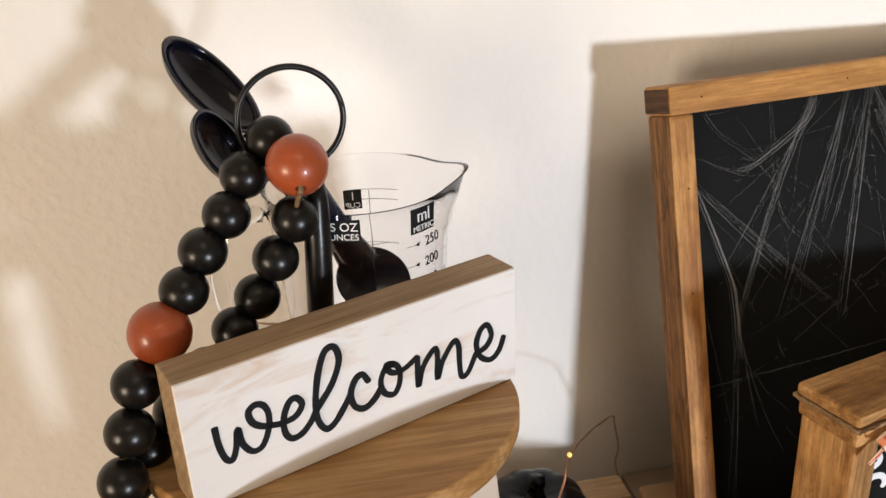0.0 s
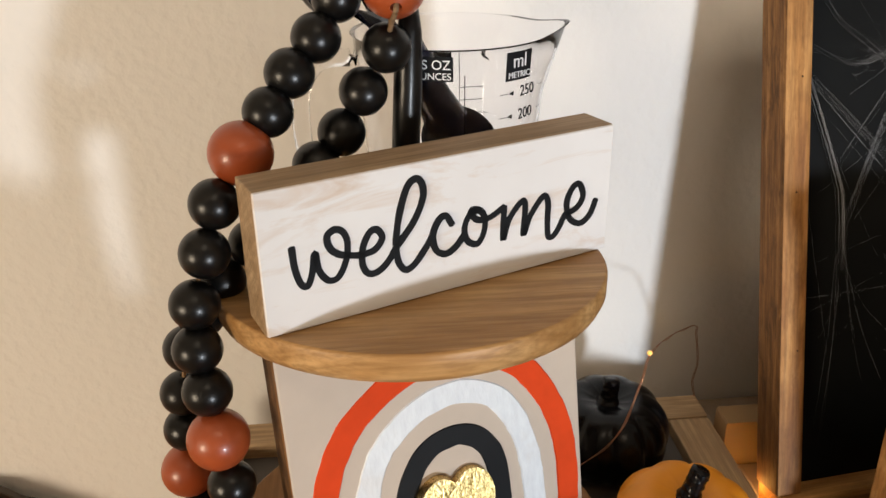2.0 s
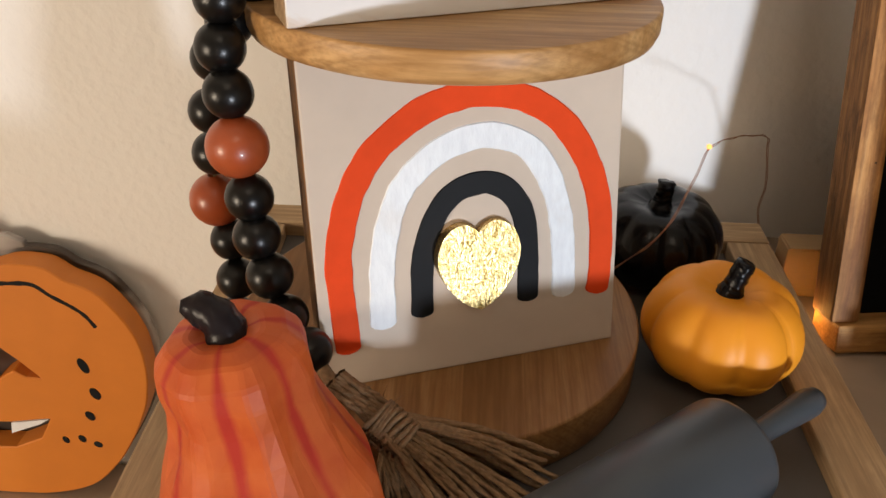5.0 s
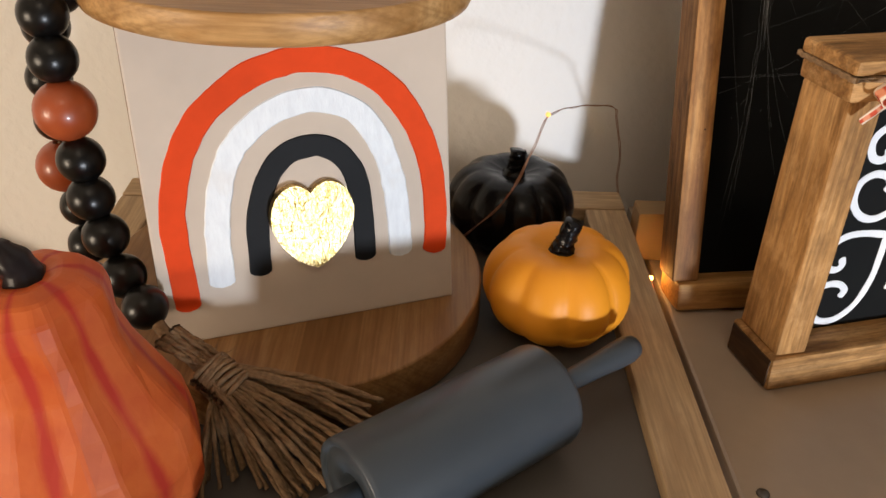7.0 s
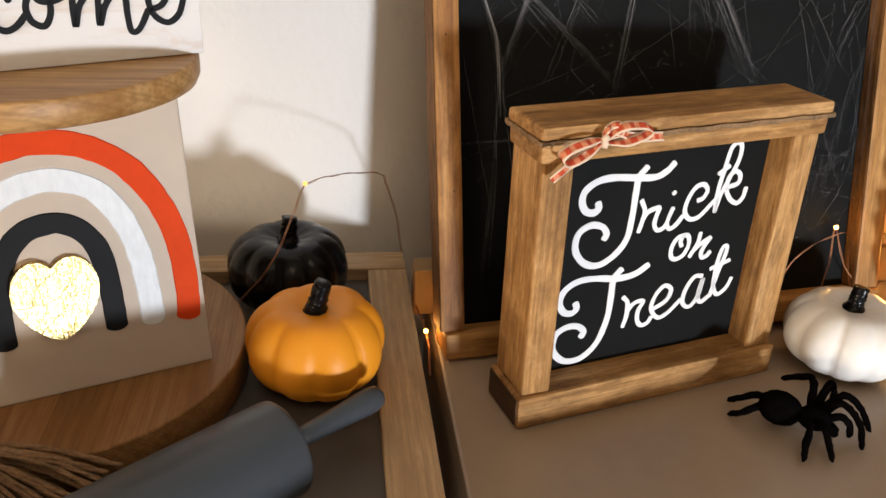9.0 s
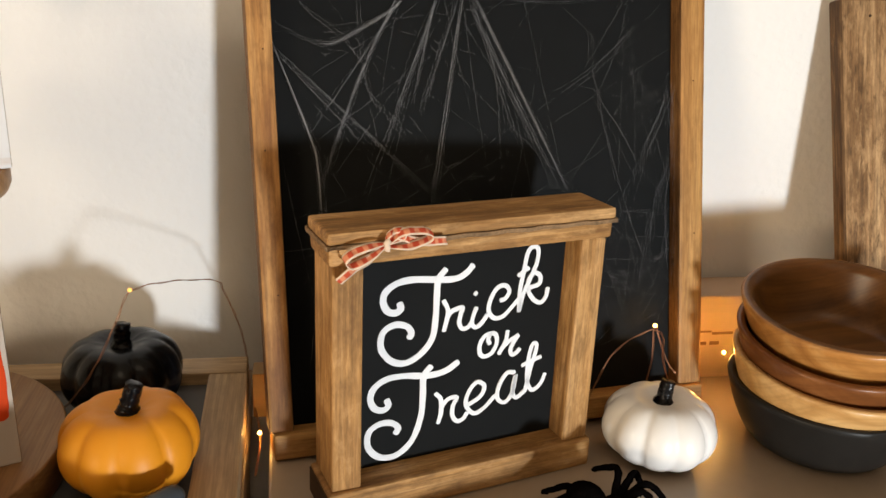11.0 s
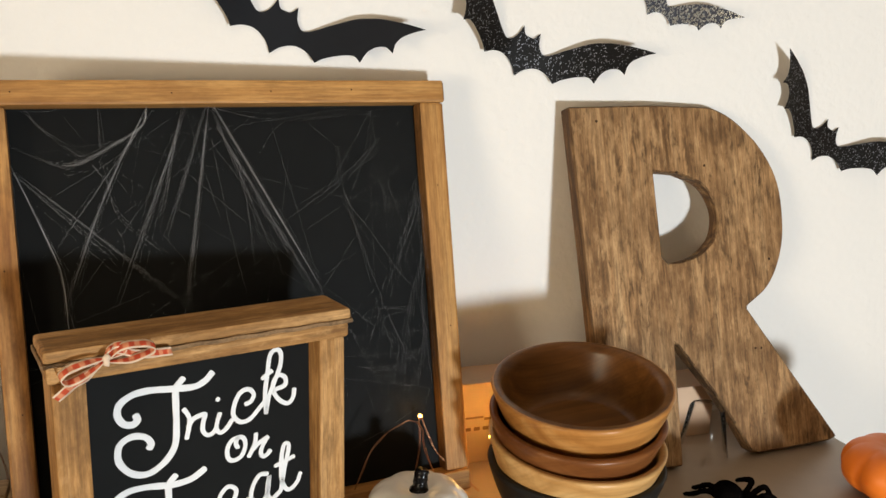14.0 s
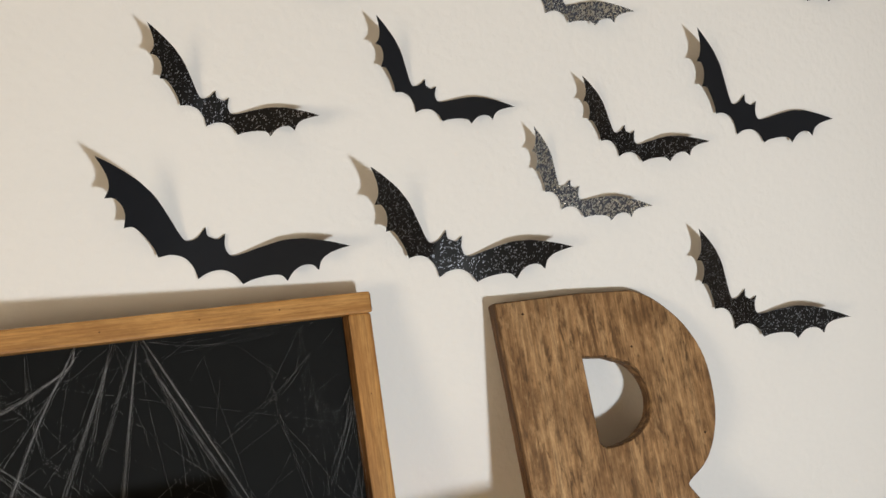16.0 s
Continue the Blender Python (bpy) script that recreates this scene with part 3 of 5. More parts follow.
CAPITALS_LOW = (
    ((41.7, 63.5), (42.8, 59.5), (39.6, 57.0), (34.0, 59.2), (31.2, 66.0), (33.9, 73.2), (42.0, 77.5), (53.5, 77.5), (67.4, 75.2), (79.3, 76.1), (88.2, 80.8)),
    ((69.9, 81.0), (65.5, 75.1), (65.3, 61.7), (64.4, 47.8), (59.0, 32.4), (48.7, 24.1), (37.7, 25.0), (30.3, 33.2), (30.5, 43.4), (36.9, 47.9), (44.7, 47.4), (49.4, 43.2), (48.1, 39.6)))
TRICK = (
    ((76.7, 123.0), (79.7, 117.0), (79.4, 110.9), (77.7, 103.4)),
    ((79.0, 110.4), (81.8, 115.0), (85.8, 116.6), (89.5, 116.8), (88.3, 112.0), (87.8, 106.7), (90.3, 102.9), (94.0, 103.5), (96.7, 106.7)),
    ((98.9, 115.6), (97.2, 110.8), (96.4, 105.9), (98.8, 102.6), (102.8, 104.6), (106.6, 109.6)),
    ((97.4, 125.5), (98.3, 124.7)),
    ((115.5, 118.1), (119.0, 119.2), (121.2, 123.6), (118.0, 127.7), (112.5, 126.5), (108.5, 119.6), (107.6, 112.2), (111.9, 106.9), (118.1, 107.4), (124.0, 112.9), (128.8, 118.0)))
TRICK_K = (
    ((129.1, 109.2), (131.2, 119.9), (135.6, 130.3), (139.4, 139.9), (139.9, 148.1), (136.9, 151.0), (132.7, 147.9), (130.7, 136.3), (128.8, 122.7), (129.1, 109.2)),
    ((127.0, 133.1), (130.3, 135.3), (133.7, 137.3)),
    ((133.8, 122.6), (134.9, 130.3), (138.5, 133.6), (142.6, 130.9), (142.1, 125.8), (134.8, 123.3), (138.4, 116.4), (144.1, 113.0), (147.8, 116.4), (148.8, 122.2)))
OR = (
    ((109.8, 89.8), (108.5, 92.9), (110.3, 96.6), (113.7, 95.3), (114.7, 89.7), (111.9, 83.6), (106.9, 81.6), (103.3, 84.1), (102.9, 90.3), (105.9, 95.5), (110.3, 96.8)),
    ((122.0, 96.7), (121.0, 89.8), (116.8, 81.8)),
    ((118.6, 85.2), (123.8, 89.7), (129.8, 92.7)),
    ((129.8, 92.7), (126.4, 87.6), (124.9, 82.9), (126.4, 79.8), (129.3, 80.7), (131.4, 83.0)))
TREAT = (
    ((73.9, 61.7), (77.5, 57.4), (78.2, 48.4), (76.5, 40.8)),
    ((77.7, 49.5), (80.2, 54.3), (83.9, 56.8), (88.7, 56.3), (86.2, 50.9), (86.3, 43.9), (89.6, 39.5), (93.9, 40.4), (96.3, 44.0)),
    ((96.7, 49.5), (105.3, 54.1), (107.7, 60.9), (102.5, 64.6), (97.0, 59.1), (95.3, 50.2), (101.0, 42.8), (108.3, 45.2), (115.8, 52.6)))
TREAT_AT = (
    ((129.1, 66.9), (123.2, 67.0), (118.3, 58.8), (117.9, 50.2), (123.3, 46.4), (128.4, 52.4), (130.2, 65.0), (128.7, 53.4), (131.7, 48.3), (138.1, 52.4)),
    ((138.1, 52.4), (140.9, 67.0), (143.9, 79.6), (143.9, 84.4), (140.9, 84.1), (138.8, 73.4), (139.2, 58.9), (143.4, 51.5), (149.5, 55.1), (152.3, 61.7)),
    ((134.5, 70.7), (141.8, 73.0), (147.9, 74.7)))


def trick_sign():
    w, h, d = 0.1788, 0.1780, 0.037
    t = thing("trick_or_treat_sign", pose(0.2705, 0.2870, TOP + 0.0008, -1.3, 0, 14.6), "boxy stained wood sign reading Trick or Treat on black panel", "sign")
    lo, p = 0.0195, 0.0195
    part("base", worn(box(-0.001, w, -0.001, d + 0.001, 0, lo, 0.002)), WALNUT["x"], t)
    part("post", worn(box(0.002, p, 0.002, d - 0.001, lo, h - 0.019, 0.0018)), WALNUT["z"], t)
    part("post", worn(box(w - p, w - 0.002, 0.002, d - 0.001, lo, h - 0.019, 0.0018)), WALNUT["z"], t)
    part("lower_cap", worn(box(0.0, w, 0.0, d, h - 0.019, h - 0.0088, 0.0022)), WALNUT["x"], t)
    part("upper_cap", worn(box(-0.001, w + 0.001, -0.001, d + 0.001, h - 0.0072, h, 0.0022)), WALNUT["x"], t)
    part("panel", box(p - 0.002, w - p + 0.002, 0.020, 0.025, lo - 0.002, h - 0.017, 0), SLATE, t, "matt black panel")
    part("end_grain", box(-0.0017, -0.0008, 0.001, d - 0.001, 0.0015, lo - 0.0015, 0), ENDGRAIN, t, "dark sawn end grain")
    part("end_grain", box(w - 0.0002, w + 0.0008, 0.001, d - 0.001, 0.0015, lo - 0.0015, 0), ENDGRAIN, t, "dark sawn end grain")
    y = 0.0199
    for caps, rest in ((CAPITALS, TRICK + TRICK_K), ((), OR), (CAPITALS_LOW, TREAT + TREAT_AT)):
        word = part("word", brush(rest, 0.001, 0.001, 0.0030, y, 0.00016), WHITEPAINT, t, "white hand-painted script word")
        if caps:
            part("capital", brush(caps, 0.001, 0.001, 0.0042, y, 0.00020), WHITEPAINT, word)
    rope = bmesh.new()
    for k in range(2):
        z = h - 0.0084 + 0.0010 * k
        ring = [(-0.0016, -0.0016), (w + 0.0016, -0.0016), (w + 0.0016, d + 0.0016), (-0.0016, d + 0.0016), (-0.0016, -0.0016)]
        pts = []
        for (ax, ay), (bx, by) in zip(ring, ring[1:]):
            n = 24
            pts += [Vector((ax + (bx - ax) * i / n, ay + (by - ay) * i / n, z + 0.0004 * math.sin(i * 1.9))) for i in range(n)]
        tube(pts + [pts[0]], 0.0009, 5, rope)
    part("twine", rope, TWINE, t, "jute twine wrapped round the cap")
    bow = thing("ribbon_bow", pose(0, 0, 0), "", "")
    bow.parent = t
    bow.location = (0.0290, -0.0030, h - 0.0068)
    return t, bow


trick, bow = trick_sign()


def ribbon(parent, pts, width, name, lean):
    bm = bmesh.new()
    p = spline(pts, 8)
    rows = []
    side = Vector(lean).normalized() * width * 0.5
    for i, q in enumerate(p):
        end = min(i, len(p) - 1 - i if name == "loop" else len(p)) / 9
        full = 0.34 + 0.66 * min(1.0, end) ** 0.8
        crease = Vector((0, -0.0011, 0.0005)) * math.sin(i * 0.75) * min(1.0, end)
        rows.append([bm.verts.new(q + side * k * full + crease * (1 - k * k)) for k in (-1, -0.35, 0.35, 1)])
    uv = bm.loops.layers.uv.new("band")
    along = 0.0
    for i, (a, b) in enumerate(zip(rows, rows[1:])):
        step = (p[i + 1] - p[i]).length / width
        for k in range(3):
            f = bm.faces.new((a[k], a[k + 1], b[k + 1], b[k]))
            for loop, u, v in zip(f.loops, (along, along, along + step, along + step), (k, k + 1, k + 1, k)):
                loop[uv].uv = (u, (0, 0.33, 0.67, 1)[v])
        along += step
    ob = part(name, smooth(bm), GINGHAM, parent)
    thick = ob.modifiers.new("thickness", "SOLIDIFY")
    thick.thickness = 0.0004
    return ob


ribbon(bow, ((0.001, -0.004, 0), (0.008, -0.006, 0.0065), (0.0175, -0.007, 0.0072), (0.0245, -0.006, 0.0050), (0.0235, -0.006, 0.0020), (0.012, -0.006, -0.0010), (0.001, -0.004, -0.001)), 0.0060, "loop", (0.10, 0.88, 0.48))
ribbon(bow, ((-0.001, -0.004, 0.001), (-0.009, -0.006, 0.0010), (-0.0190, -0.007, -0.0010), (-0.0240, -0.006, -0.0055), (-0.0200, -0.006, -0.0090), (-0.010, -0.006, -0.0055), (-0.001, -0.004, -0.001)), 0.0060, "loop", (-0.15, 0.88, 0.48))
ribbon(bow, ((0.000, -0.003, 0.001), (0.001, -0.0035, 0.0045), (0.005, -0.0025, 0.0068), (0.011, -0.003, 0.0066), (0.009, -0.0035, 0.0030), (0.000, -0.003, 0.000)), 0.0044, "loop", (0.10, 0.85, 0.52))
ribbon(bow, ((0.001, -0.003, 0.002), (0.006, -0.0035, 0.0045), (0.018, -0.003, 0.0000), (0.0355, -0.003, -0.0012)), 0.0050, "ribbon_end", (-0.15, 0.25, 1))
ribbon(bow, ((-0.001, -0.003, 0), (-0.010, -0.0038, -0.0075), (-0.018, -0.003, -0.0120), (-0.0260, -0.003, -0.0180)), 0.0056, "ribbon_end", (0.75, 0.3, -0.75))
knot = worn(lathe([(0, -0.0034), (0.0014, -0.0028), (0.0019, -0.001), (0.0017, 0.0004), (0.0021, 0.0018), (0.0012, 0.0030), (0, 0.0034)], 14), 0.0008, 420)
part("knot", knot, GINGHAM, bow).location = (0, -0.005, 0)

# ---- tray ----
def tray():
    t = thing("wooden_tray", pose(0, 0, TOP), "pale pine tray with a dull grey base", "tray")
    x0, x1, y0, y1, z = -0.110, 0.2185, 0.085, 0.4545, 0.027
    part("base", box(x0 + 0.004, x1 - 0.004, y0 + 0.004, y1 - 0.004, 0.001, 0.018, 0), SLATEBASE, t, "dull grey base board")
    part("side_bar", worn(box(x0, x0 + 0.025, y0 + 0.0225, y1 - 0.0245, 0, z, 0.0015)), TRAYWOOD["y"], t)
    part("side_bar", worn(box(x1 - 0.0268, x1, y0 + 0.0225, y1 - 0.0245, 0, z, 0.0015)), TRAYWOOD["y"], t)
    part("end_bar", worn(box(x0, x1, y1 - 0.024, y1, 0, z + 0.0006, 0.0015)), TRAYWOOD["x"], t)
    part("end_bar", worn(box(x0, x1, y0, y0 + 0.022, 0, z + 0.0006, 0.0015)), TRAYWOOD["x"], t)


tray()


# ---- two-tier stand with rainbow block ----
RED = ((12.0, 18.9), (11.5, 30.3), (10.6, 58.3), (13.3, 74.5), (18.2, 89.8), (27.0, 104.2), (37.0, 113.0), (50.0, 121.2), (64.0, 125.4), (77.0, 126.5), (94.0, 123.0), (109.5, 113.8), (119.5, 102.0), (127.2, 87.2), (131.8, 70.7), (133.4, 52.5), (133.2, 36.0), (132.3, 28.6))
PALE = ((28.4, 28.2), (28.6, 35.0), (29.4, 54.6), (33.0, 73.5), (39.0, 88.0), (47.0, 96.8), (57.0, 103.8), (69.0, 107.8), (81.5, 108.0), (96.0, 101.8), (104.8, 90.5), (109.8, 78.8), (113.2, 63.8), (114.6, 46.0), (114.9, 29.8))
DARK = ((46.5, 30.7), (46.8, 40.6), (47.6, 54.4), (51.3, 68.6), (57.0, 79.2), (64.6, 85.6), (73.5, 87.6), (80.2, 87.0), (87.5, 82.7), (93.2, 74.6), (95.9, 64.5), (97.0, 50.0), (97.1, 30.2))
B0, D0, D1 = 0.8425, 0.9880, 1.0020


def disc(r, z0, z1, e=0.003):
    bm = lathe([(0, z0), (r - e, z0), (r - e * 0.3, z0 + e * 0.3), (r, z0 + e), (r, z1 - 0.0012), (r - 0.0004, z1 - 0.0004), (r - 0.0012, z1), (0, z1)], 96)
    for f in bm.faces:
        f.smooth = abs(f.normal.z) < 0.99
    return bm


def tier_stand():
    t = thing("tiered_stand", pose(0, 0, FLOOR_IN), "two-tier round wooden stand on the tray", "tiered stand")
    lo = part("lower_shelf", disc(0.1005, 0.0, B0 - FLOOR_IN), STAVES, t, "round natural pine shelf")
    lo.location = (0.0185, 0.327, 0)
    hi = part("upper_shelf", disc(0.0862, D0 - FLOOR_IN, D1 - FLOOR_IN, 0.005), PINE["x"], t, "round natural pine shelf")
    hi.location = (0.0205, 0.3265, 0)
    for v in hi.data.vertices:
        v.co.y *= 0.87
    w, h, d = 0.1415, 0.1490, 0.020
    blk = part("rainbow_block", worn(box(0, w, 0, d, 0, h, 0.0012), 0.0004), BEIGE, t, "beige painted block with a hand-painted rainbow")
    blk.matrix_local = pose(-0.0299, 0.2575, B0 - FLOOR_IN + 0.0003, -10, 0, 19.8)
    blk.data.materials.append(SIDEWOOD)
    for f in blk.data.polygons:
        f.material_index = 1 if abs(f.normal.x) > 0.75 else 0
    part("arch", brush((RED,), 0.001, 0.001, 0.0120, 0, 0.0006, vary=0.08), REDPAINT, blk, "orange-red painted arch")
    part("arch", brush((PALE,), 0.001, 0.001, 0.0116, 0, 0.0006, vary=0.10), ARCHWHITE, blk, "white painted arch")
    part("arch", brush((DARK,), 0.001, 0.001, 0.0106, 0, 0.0006, vary=0.06), BLACKPAINT, blk, "black painted arch")
    half = [Vector((q, 0, v)) for q, v in ((0, 0.895), (0.14, 0.955), (0.36, 1.0), (0.62, 0.975), (0.86, 0.87), (0.99, 0.70), (0.98, 0.53), (0.84, 0.36), (0.60, 0.20), (0.30, 0.07), (0.0, 0.0))]
    half = [(p.x * 0.0197, p.z * 0.0405 - 0.0225) for p in spline(half, 5)]
    pts = half + [(-q, v) for q, v in half[-2:0:-1]]
    hb = slab(pts, -0.0055, 0.0, bev=0)
    for v in hb.verts:
        if v.co.y < -0.003:
            v.co.y = -0.0050 + 0.090 * v.co.x + 0.060 * v.co.z
    ht = part("heart", hb, GOLD, blk, "crinkled gold foil heart")
    ht.matrix_local = pose(0.0724, -0.0003, 0.0530, 0, 0, 0)


tier_stand()

WELCOME = (
    ((12.6, 34.8), (13.1, 26.5), (14.8, 19.8), (17.4, 18.0), (19.7, 23.0), (21.3, 30.6), (22.4, 23.2), (25.8, 18.2), (30.0, 18.7), (33.5, 25.1), (34.4, 32.0), (32.8, 36.7), (29.5, 38.3), (26.5, 36.2), (27.3, 31.3), (31.2, 27.7), (38.3, 25.6)),
    ((38.3, 25.6), (45.1, 26.3), (48.7, 30.7), (46.5, 34.6), (43.3, 33.8), (40.4, 28.0), (40.1, 21.0), (42.6, 16.8), (47.0, 17.1), (51.4, 20.8), (54.9, 25.9)),
    ((54.9, 25.9), (62.4, 34.6), (66.6, 43.7), (66.1, 50.0), (63.2, 51.9), (59.9, 49.3), (56.5, 39.8), (54.5, 28.2), (55.1, 19.4), (58.2, 14.6), (62.5, 16.4), (67.8, 22.7), (71.1, 27.7)))
WELCOME_END = (
    ((79.3, 29.7), (76.8, 33.8), (73.5, 32.9), (70.6, 26.9), (72.0, 20.0), (76.3, 17.3), (81.0, 19.4), (85.3, 24.1)),
    ((92.1, 33.1), (88.0, 32.2), (85.3, 26.8), (86.7, 20.6), (91.4, 18.2), (94.5, 22.9), (94.8, 29.3), (92.1, 33.0), (88.3, 33.4), (91.1, 29.0), (97.0, 28.6), (104.2, 31.9)),
    ((104.2, 31.9), (103.9, 17.3), (106.6, 25.7), (112.6, 32.5), (114.6, 29.9), (114.1, 17.2), (117.1, 24.9), (123.6, 32.7), (126.2, 29.4), (126.3, 20.9), (127.2, 13.3), (130.9, 14.0), (135.6, 22.1)),
    ((135.6, 22.1), (141.3, 23.7), (144.6, 28.6), (142.4, 34.6), (138.6, 33.5), (136.0, 27.0), (138.1, 19.5), (143.8, 15.9), (149.0, 19.2), (151.7, 25.6)))


def welcome_sign():
    w, h, d = 0.1595, 0.0585, 0.0205
    t = thing("welcome_sign", pose(-0.0370, 0.2684, D1, 0, 0, 23.5), "white-washed wooden block sign lettered welcome in black script", "sign")
    part("block", worn(box(0, w, 0.001, d, 0, h, 0.0008), 0.0003), wood("sign_wood", (0.30, 0.20, 0.11), (0.44, 0.31, 0.19), (0.52, 0.38, 0.24), "x", 0.6, 1, 0.1), t, "bare wood edges")
    part("painted_face", worn(box(0.0003, w - 0.0003, 0.0, 0.0016, 0.0003, h - 0.0003, 0.0004, 1), 0.0002), WHITEWOOD, t, "worn white-washed face")
    part("word", brush(WELCOME + WELCOME_END, 0.001, 0.001, 0.0029, 0.0, 0.0003, vary=0.1), BLACKPAINT, t, "black script word")


welcome_sign()


# ---- bead garland ----
def garland():
    t = thing("bead_garland", pose(0, 0, 0), "garland of matte black and rust wooden beads with a jute tassel", "bead garland")
    front = ((0.0068, 0.3450, 1.1272), (-0.0056, 0.3390, 1.1148), (-0.0143, 0.3320, 1.1005), (-0.0252, 0.3250, 1.0884), (-0.0341, 0.3170, 1.0754), (-0.0451, 0.3090, 1.0617), (-0.0561, 0.3010, 1.0444),
             (-0.0612, 0.2950, 1.0264), (-0.0667, 0.2900, 1.0069), (-0.0674, 0.2860, 0.9888), (-0.0649, 0.2810, 0.9721), (-0.0625, 0.2770, 0.9513), (-0.0591, 0.2740, 0.9302), (-0.0569, 0.2710, 0.9134),
             (-0.0521, 0.2670, 0.8968), (-0.0457, 0.2620, 0.8790), (-0.0340, 0.2505, 0.8705))
    back = ((0.0168, 0.3270, 1.1205), (0.0133, 0.3310, 1.0960), (0.0032, 0.3330, 1.0782), (-0.0067, 0.3330, 1.0612), (-0.0178, 0.3280, 1.0490), (-0.0317, 0.3220, 1.0345), (-0.0456, 0.3150, 1.0207),
            (-0.0594, 0.3120, 1.0062), (-0.0690, 0.3075, 0.9925), (-0.0766, 0.3060, 0.9775), (-0.0826, 0.3110, 0.9520), (-0.0848, 0.3140, 0.9305), (-0.0872, 0.3160, 0.9055), (-0.0821, 0.3140, 0.8850),
            (-0.0801, 0.3090, 0.8660), (-0.0811, 0.3040, 0.8470))
    small, large = 0.0101, 0.0128
    def ball(r):
        e = 0.0024 if r > 0.011 else 0.0012
        prof = [(0.0006, -r * 0.80), (e * 0.9, -r * 0.90), (e, -r * 0.985)] + [(r * math.sin(a), -r * math.cos(a)) for a in [math.pi * k / 16 for k in range(1, 16)]] + [(e, r * 0.985), (e * 0.9, r * 0.90), (0.0006, r * 0.80)]
        return lathe(prof, 28)
    meshes = {}
    def bead(p, d, r, m):
        ob = part("bead", ball(r), m, t) if (r, m) not in meshes else new("bead", meshes[r, m])
        meshes[r, m] = ob.data
        ob.parent = t
        ob.matrix_local = Matrix.Translation(p) @ d.to_track_quat("Z", "Y").to_matrix().to_4x4()
    cord = bmesh.new()
    for pts, rust in ((front, (5, 11)), (back, (0, 12))):
        p = [Vector(q) for q in pts]
        for k, q in enumerate(p):
            d = Vector((0.02, -0.83, -0.535)) if pts is back and k == 0 else (p[min(k + 1, len(p) - 1)] - p[max(k - 1, 0)]).normalized()
            bead(q, d, large if k in rust else small, BEADRUST if k in rust else BEADBLACK)
        tube(spline(pts, 6), 0.0009, 5, cord)
    tube(spline((back[0], Vector(back[0]) + Vector((0.0003, -0.0108, -0.0070)), Vector(back[0]) + Vector((-0.0015, -0.0045, -0.0136)), back[1]), 6), 0.0011, 6, cord)
    tube(spline((back[0], (0.0125, 0.337, 1.1250), front[0]), 6), 0.0009, 5, cord)
    part("cord", cord, TWINE, t, "jute cord")
    rnd = random.Random(3)
    tas = bmesh.new()
    neck, wrap = Vector((-0.0230, 0.2415, 0.8620)), Vector((0.0035, 0.2265, 0.8500))
    ahead = (wrap - neck).normalized()
    aside = ahead.cross(Vector((0, 0, 1))).normalized()
    upward = aside.cross(ahead)
    def cord_line(pts, r, steps, twist):
        """One two-ply jute cord along a line."""
        line = spline(pts, steps)
        for ply in (0, math.pi):
            tube([p + (aside * math.cos(k * twist + ply) + upward * math.sin(k * twist + ply)) * r * 0.34 for k, p in enumerate(line)], r * 0.72, 6, tas)
    for i in range(38):
        q = (i + rnd.uniform(0, 1)) / 38
        layer = i % 3
        a = 0.02 - 0.92 * q
        l = (0.0690 - 0.0150 * q) * rnd.uniform(0.93, 1.04)
        e = wrap + Vector((l * math.cos(a), l * math.sin(a), 0)) * (1 - 0.06 * layer)
        e.z = max(FLOOR_IN + 0.0022, 0.8405 - 0.0200 * q - 0.0068 * layer + rnd.uniform(-0.002, 0.002))
        if e.x < 0.075 and (Vector((e.x, e.y)) - Vector((0.0185, 0.327))).length < 0.1015:
            e.z = max(e.z, B0 + 0.0022)
        w0 = wrap + aside * (0.0072 * (q - 0.5) * 2) + upward * (0.0045 - 0.0042 * layer)
        n0 = neck + aside * rnd.gauss(0, 0.0032) + upward * rnd.gauss(0, 0.0030)
        mid = w0.lerp(e, 0.5) + Vector((rnd.gauss(0, 0.0016), rnd.gauss(0, 0.0016), 0.0030 - 0.002 * layer))
        cord_line((n0, n0.lerp(w0, 0.55) + upward * 0.001, w0, mid, e), rnd.uniform(0.00115, 0.00165), 14, 0.6)
    for i in range(16):
        q = rnd.uniform(0, 1)
        a, l = -0.95 - 1.0 * q, rnd.uniform(0.026, 0.046)
        e = wrap + Vector((l * math.cos(a), l * math.sin(a), 0))
        e.z = FLOOR_IN + 0.0022 + rnd.uniform(0, 0.004)
        w0 = wrap + aside * rnd.uniform(0.002, 0.008) - upward * 0.004
        cord_line((w0 - ahead * 0.006, w0, w0.lerp(e, 0.5) + Vector((0, 0, 0.005)), e), rnd.uniform(0.0010, 0.0014), 10, 0.6)
    for i in range(8):
        c = wrap + ahead * (0.0022 * (i - 4))
        ring = [c + aside * 0.0092 * math.cos(q) + upward * 0.0078 * math.sin(q) + ahead * 0.0012 * math.sin(q + i) for q in [math.tau * k / 18 for k in range(19)]]
        tube(ring, 0.00125, 6, tas)
    tube(spline((Vector(front[-1]), Vector((-0.029, 0.2465, 0.8665)), neck, neck.lerp(wrap, 0.4)), 5), 0.0030, 8, tas)
    for i in range(130):
        c = neck.lerp(wrap, rnd.uniform(0.35, 1.5)) + aside * rnd.uniform(-0.008, 0.009) + upward * rnd.uniform(0.0035, 0.0075)
        d = (ahead * rnd.gauss(0.3, 0.8) + aside * rnd.gauss(0, 0.8) + upward * rnd.gauss(0.25, 0.35)).normalized() * rnd.uniform(0.002, 0.0055)
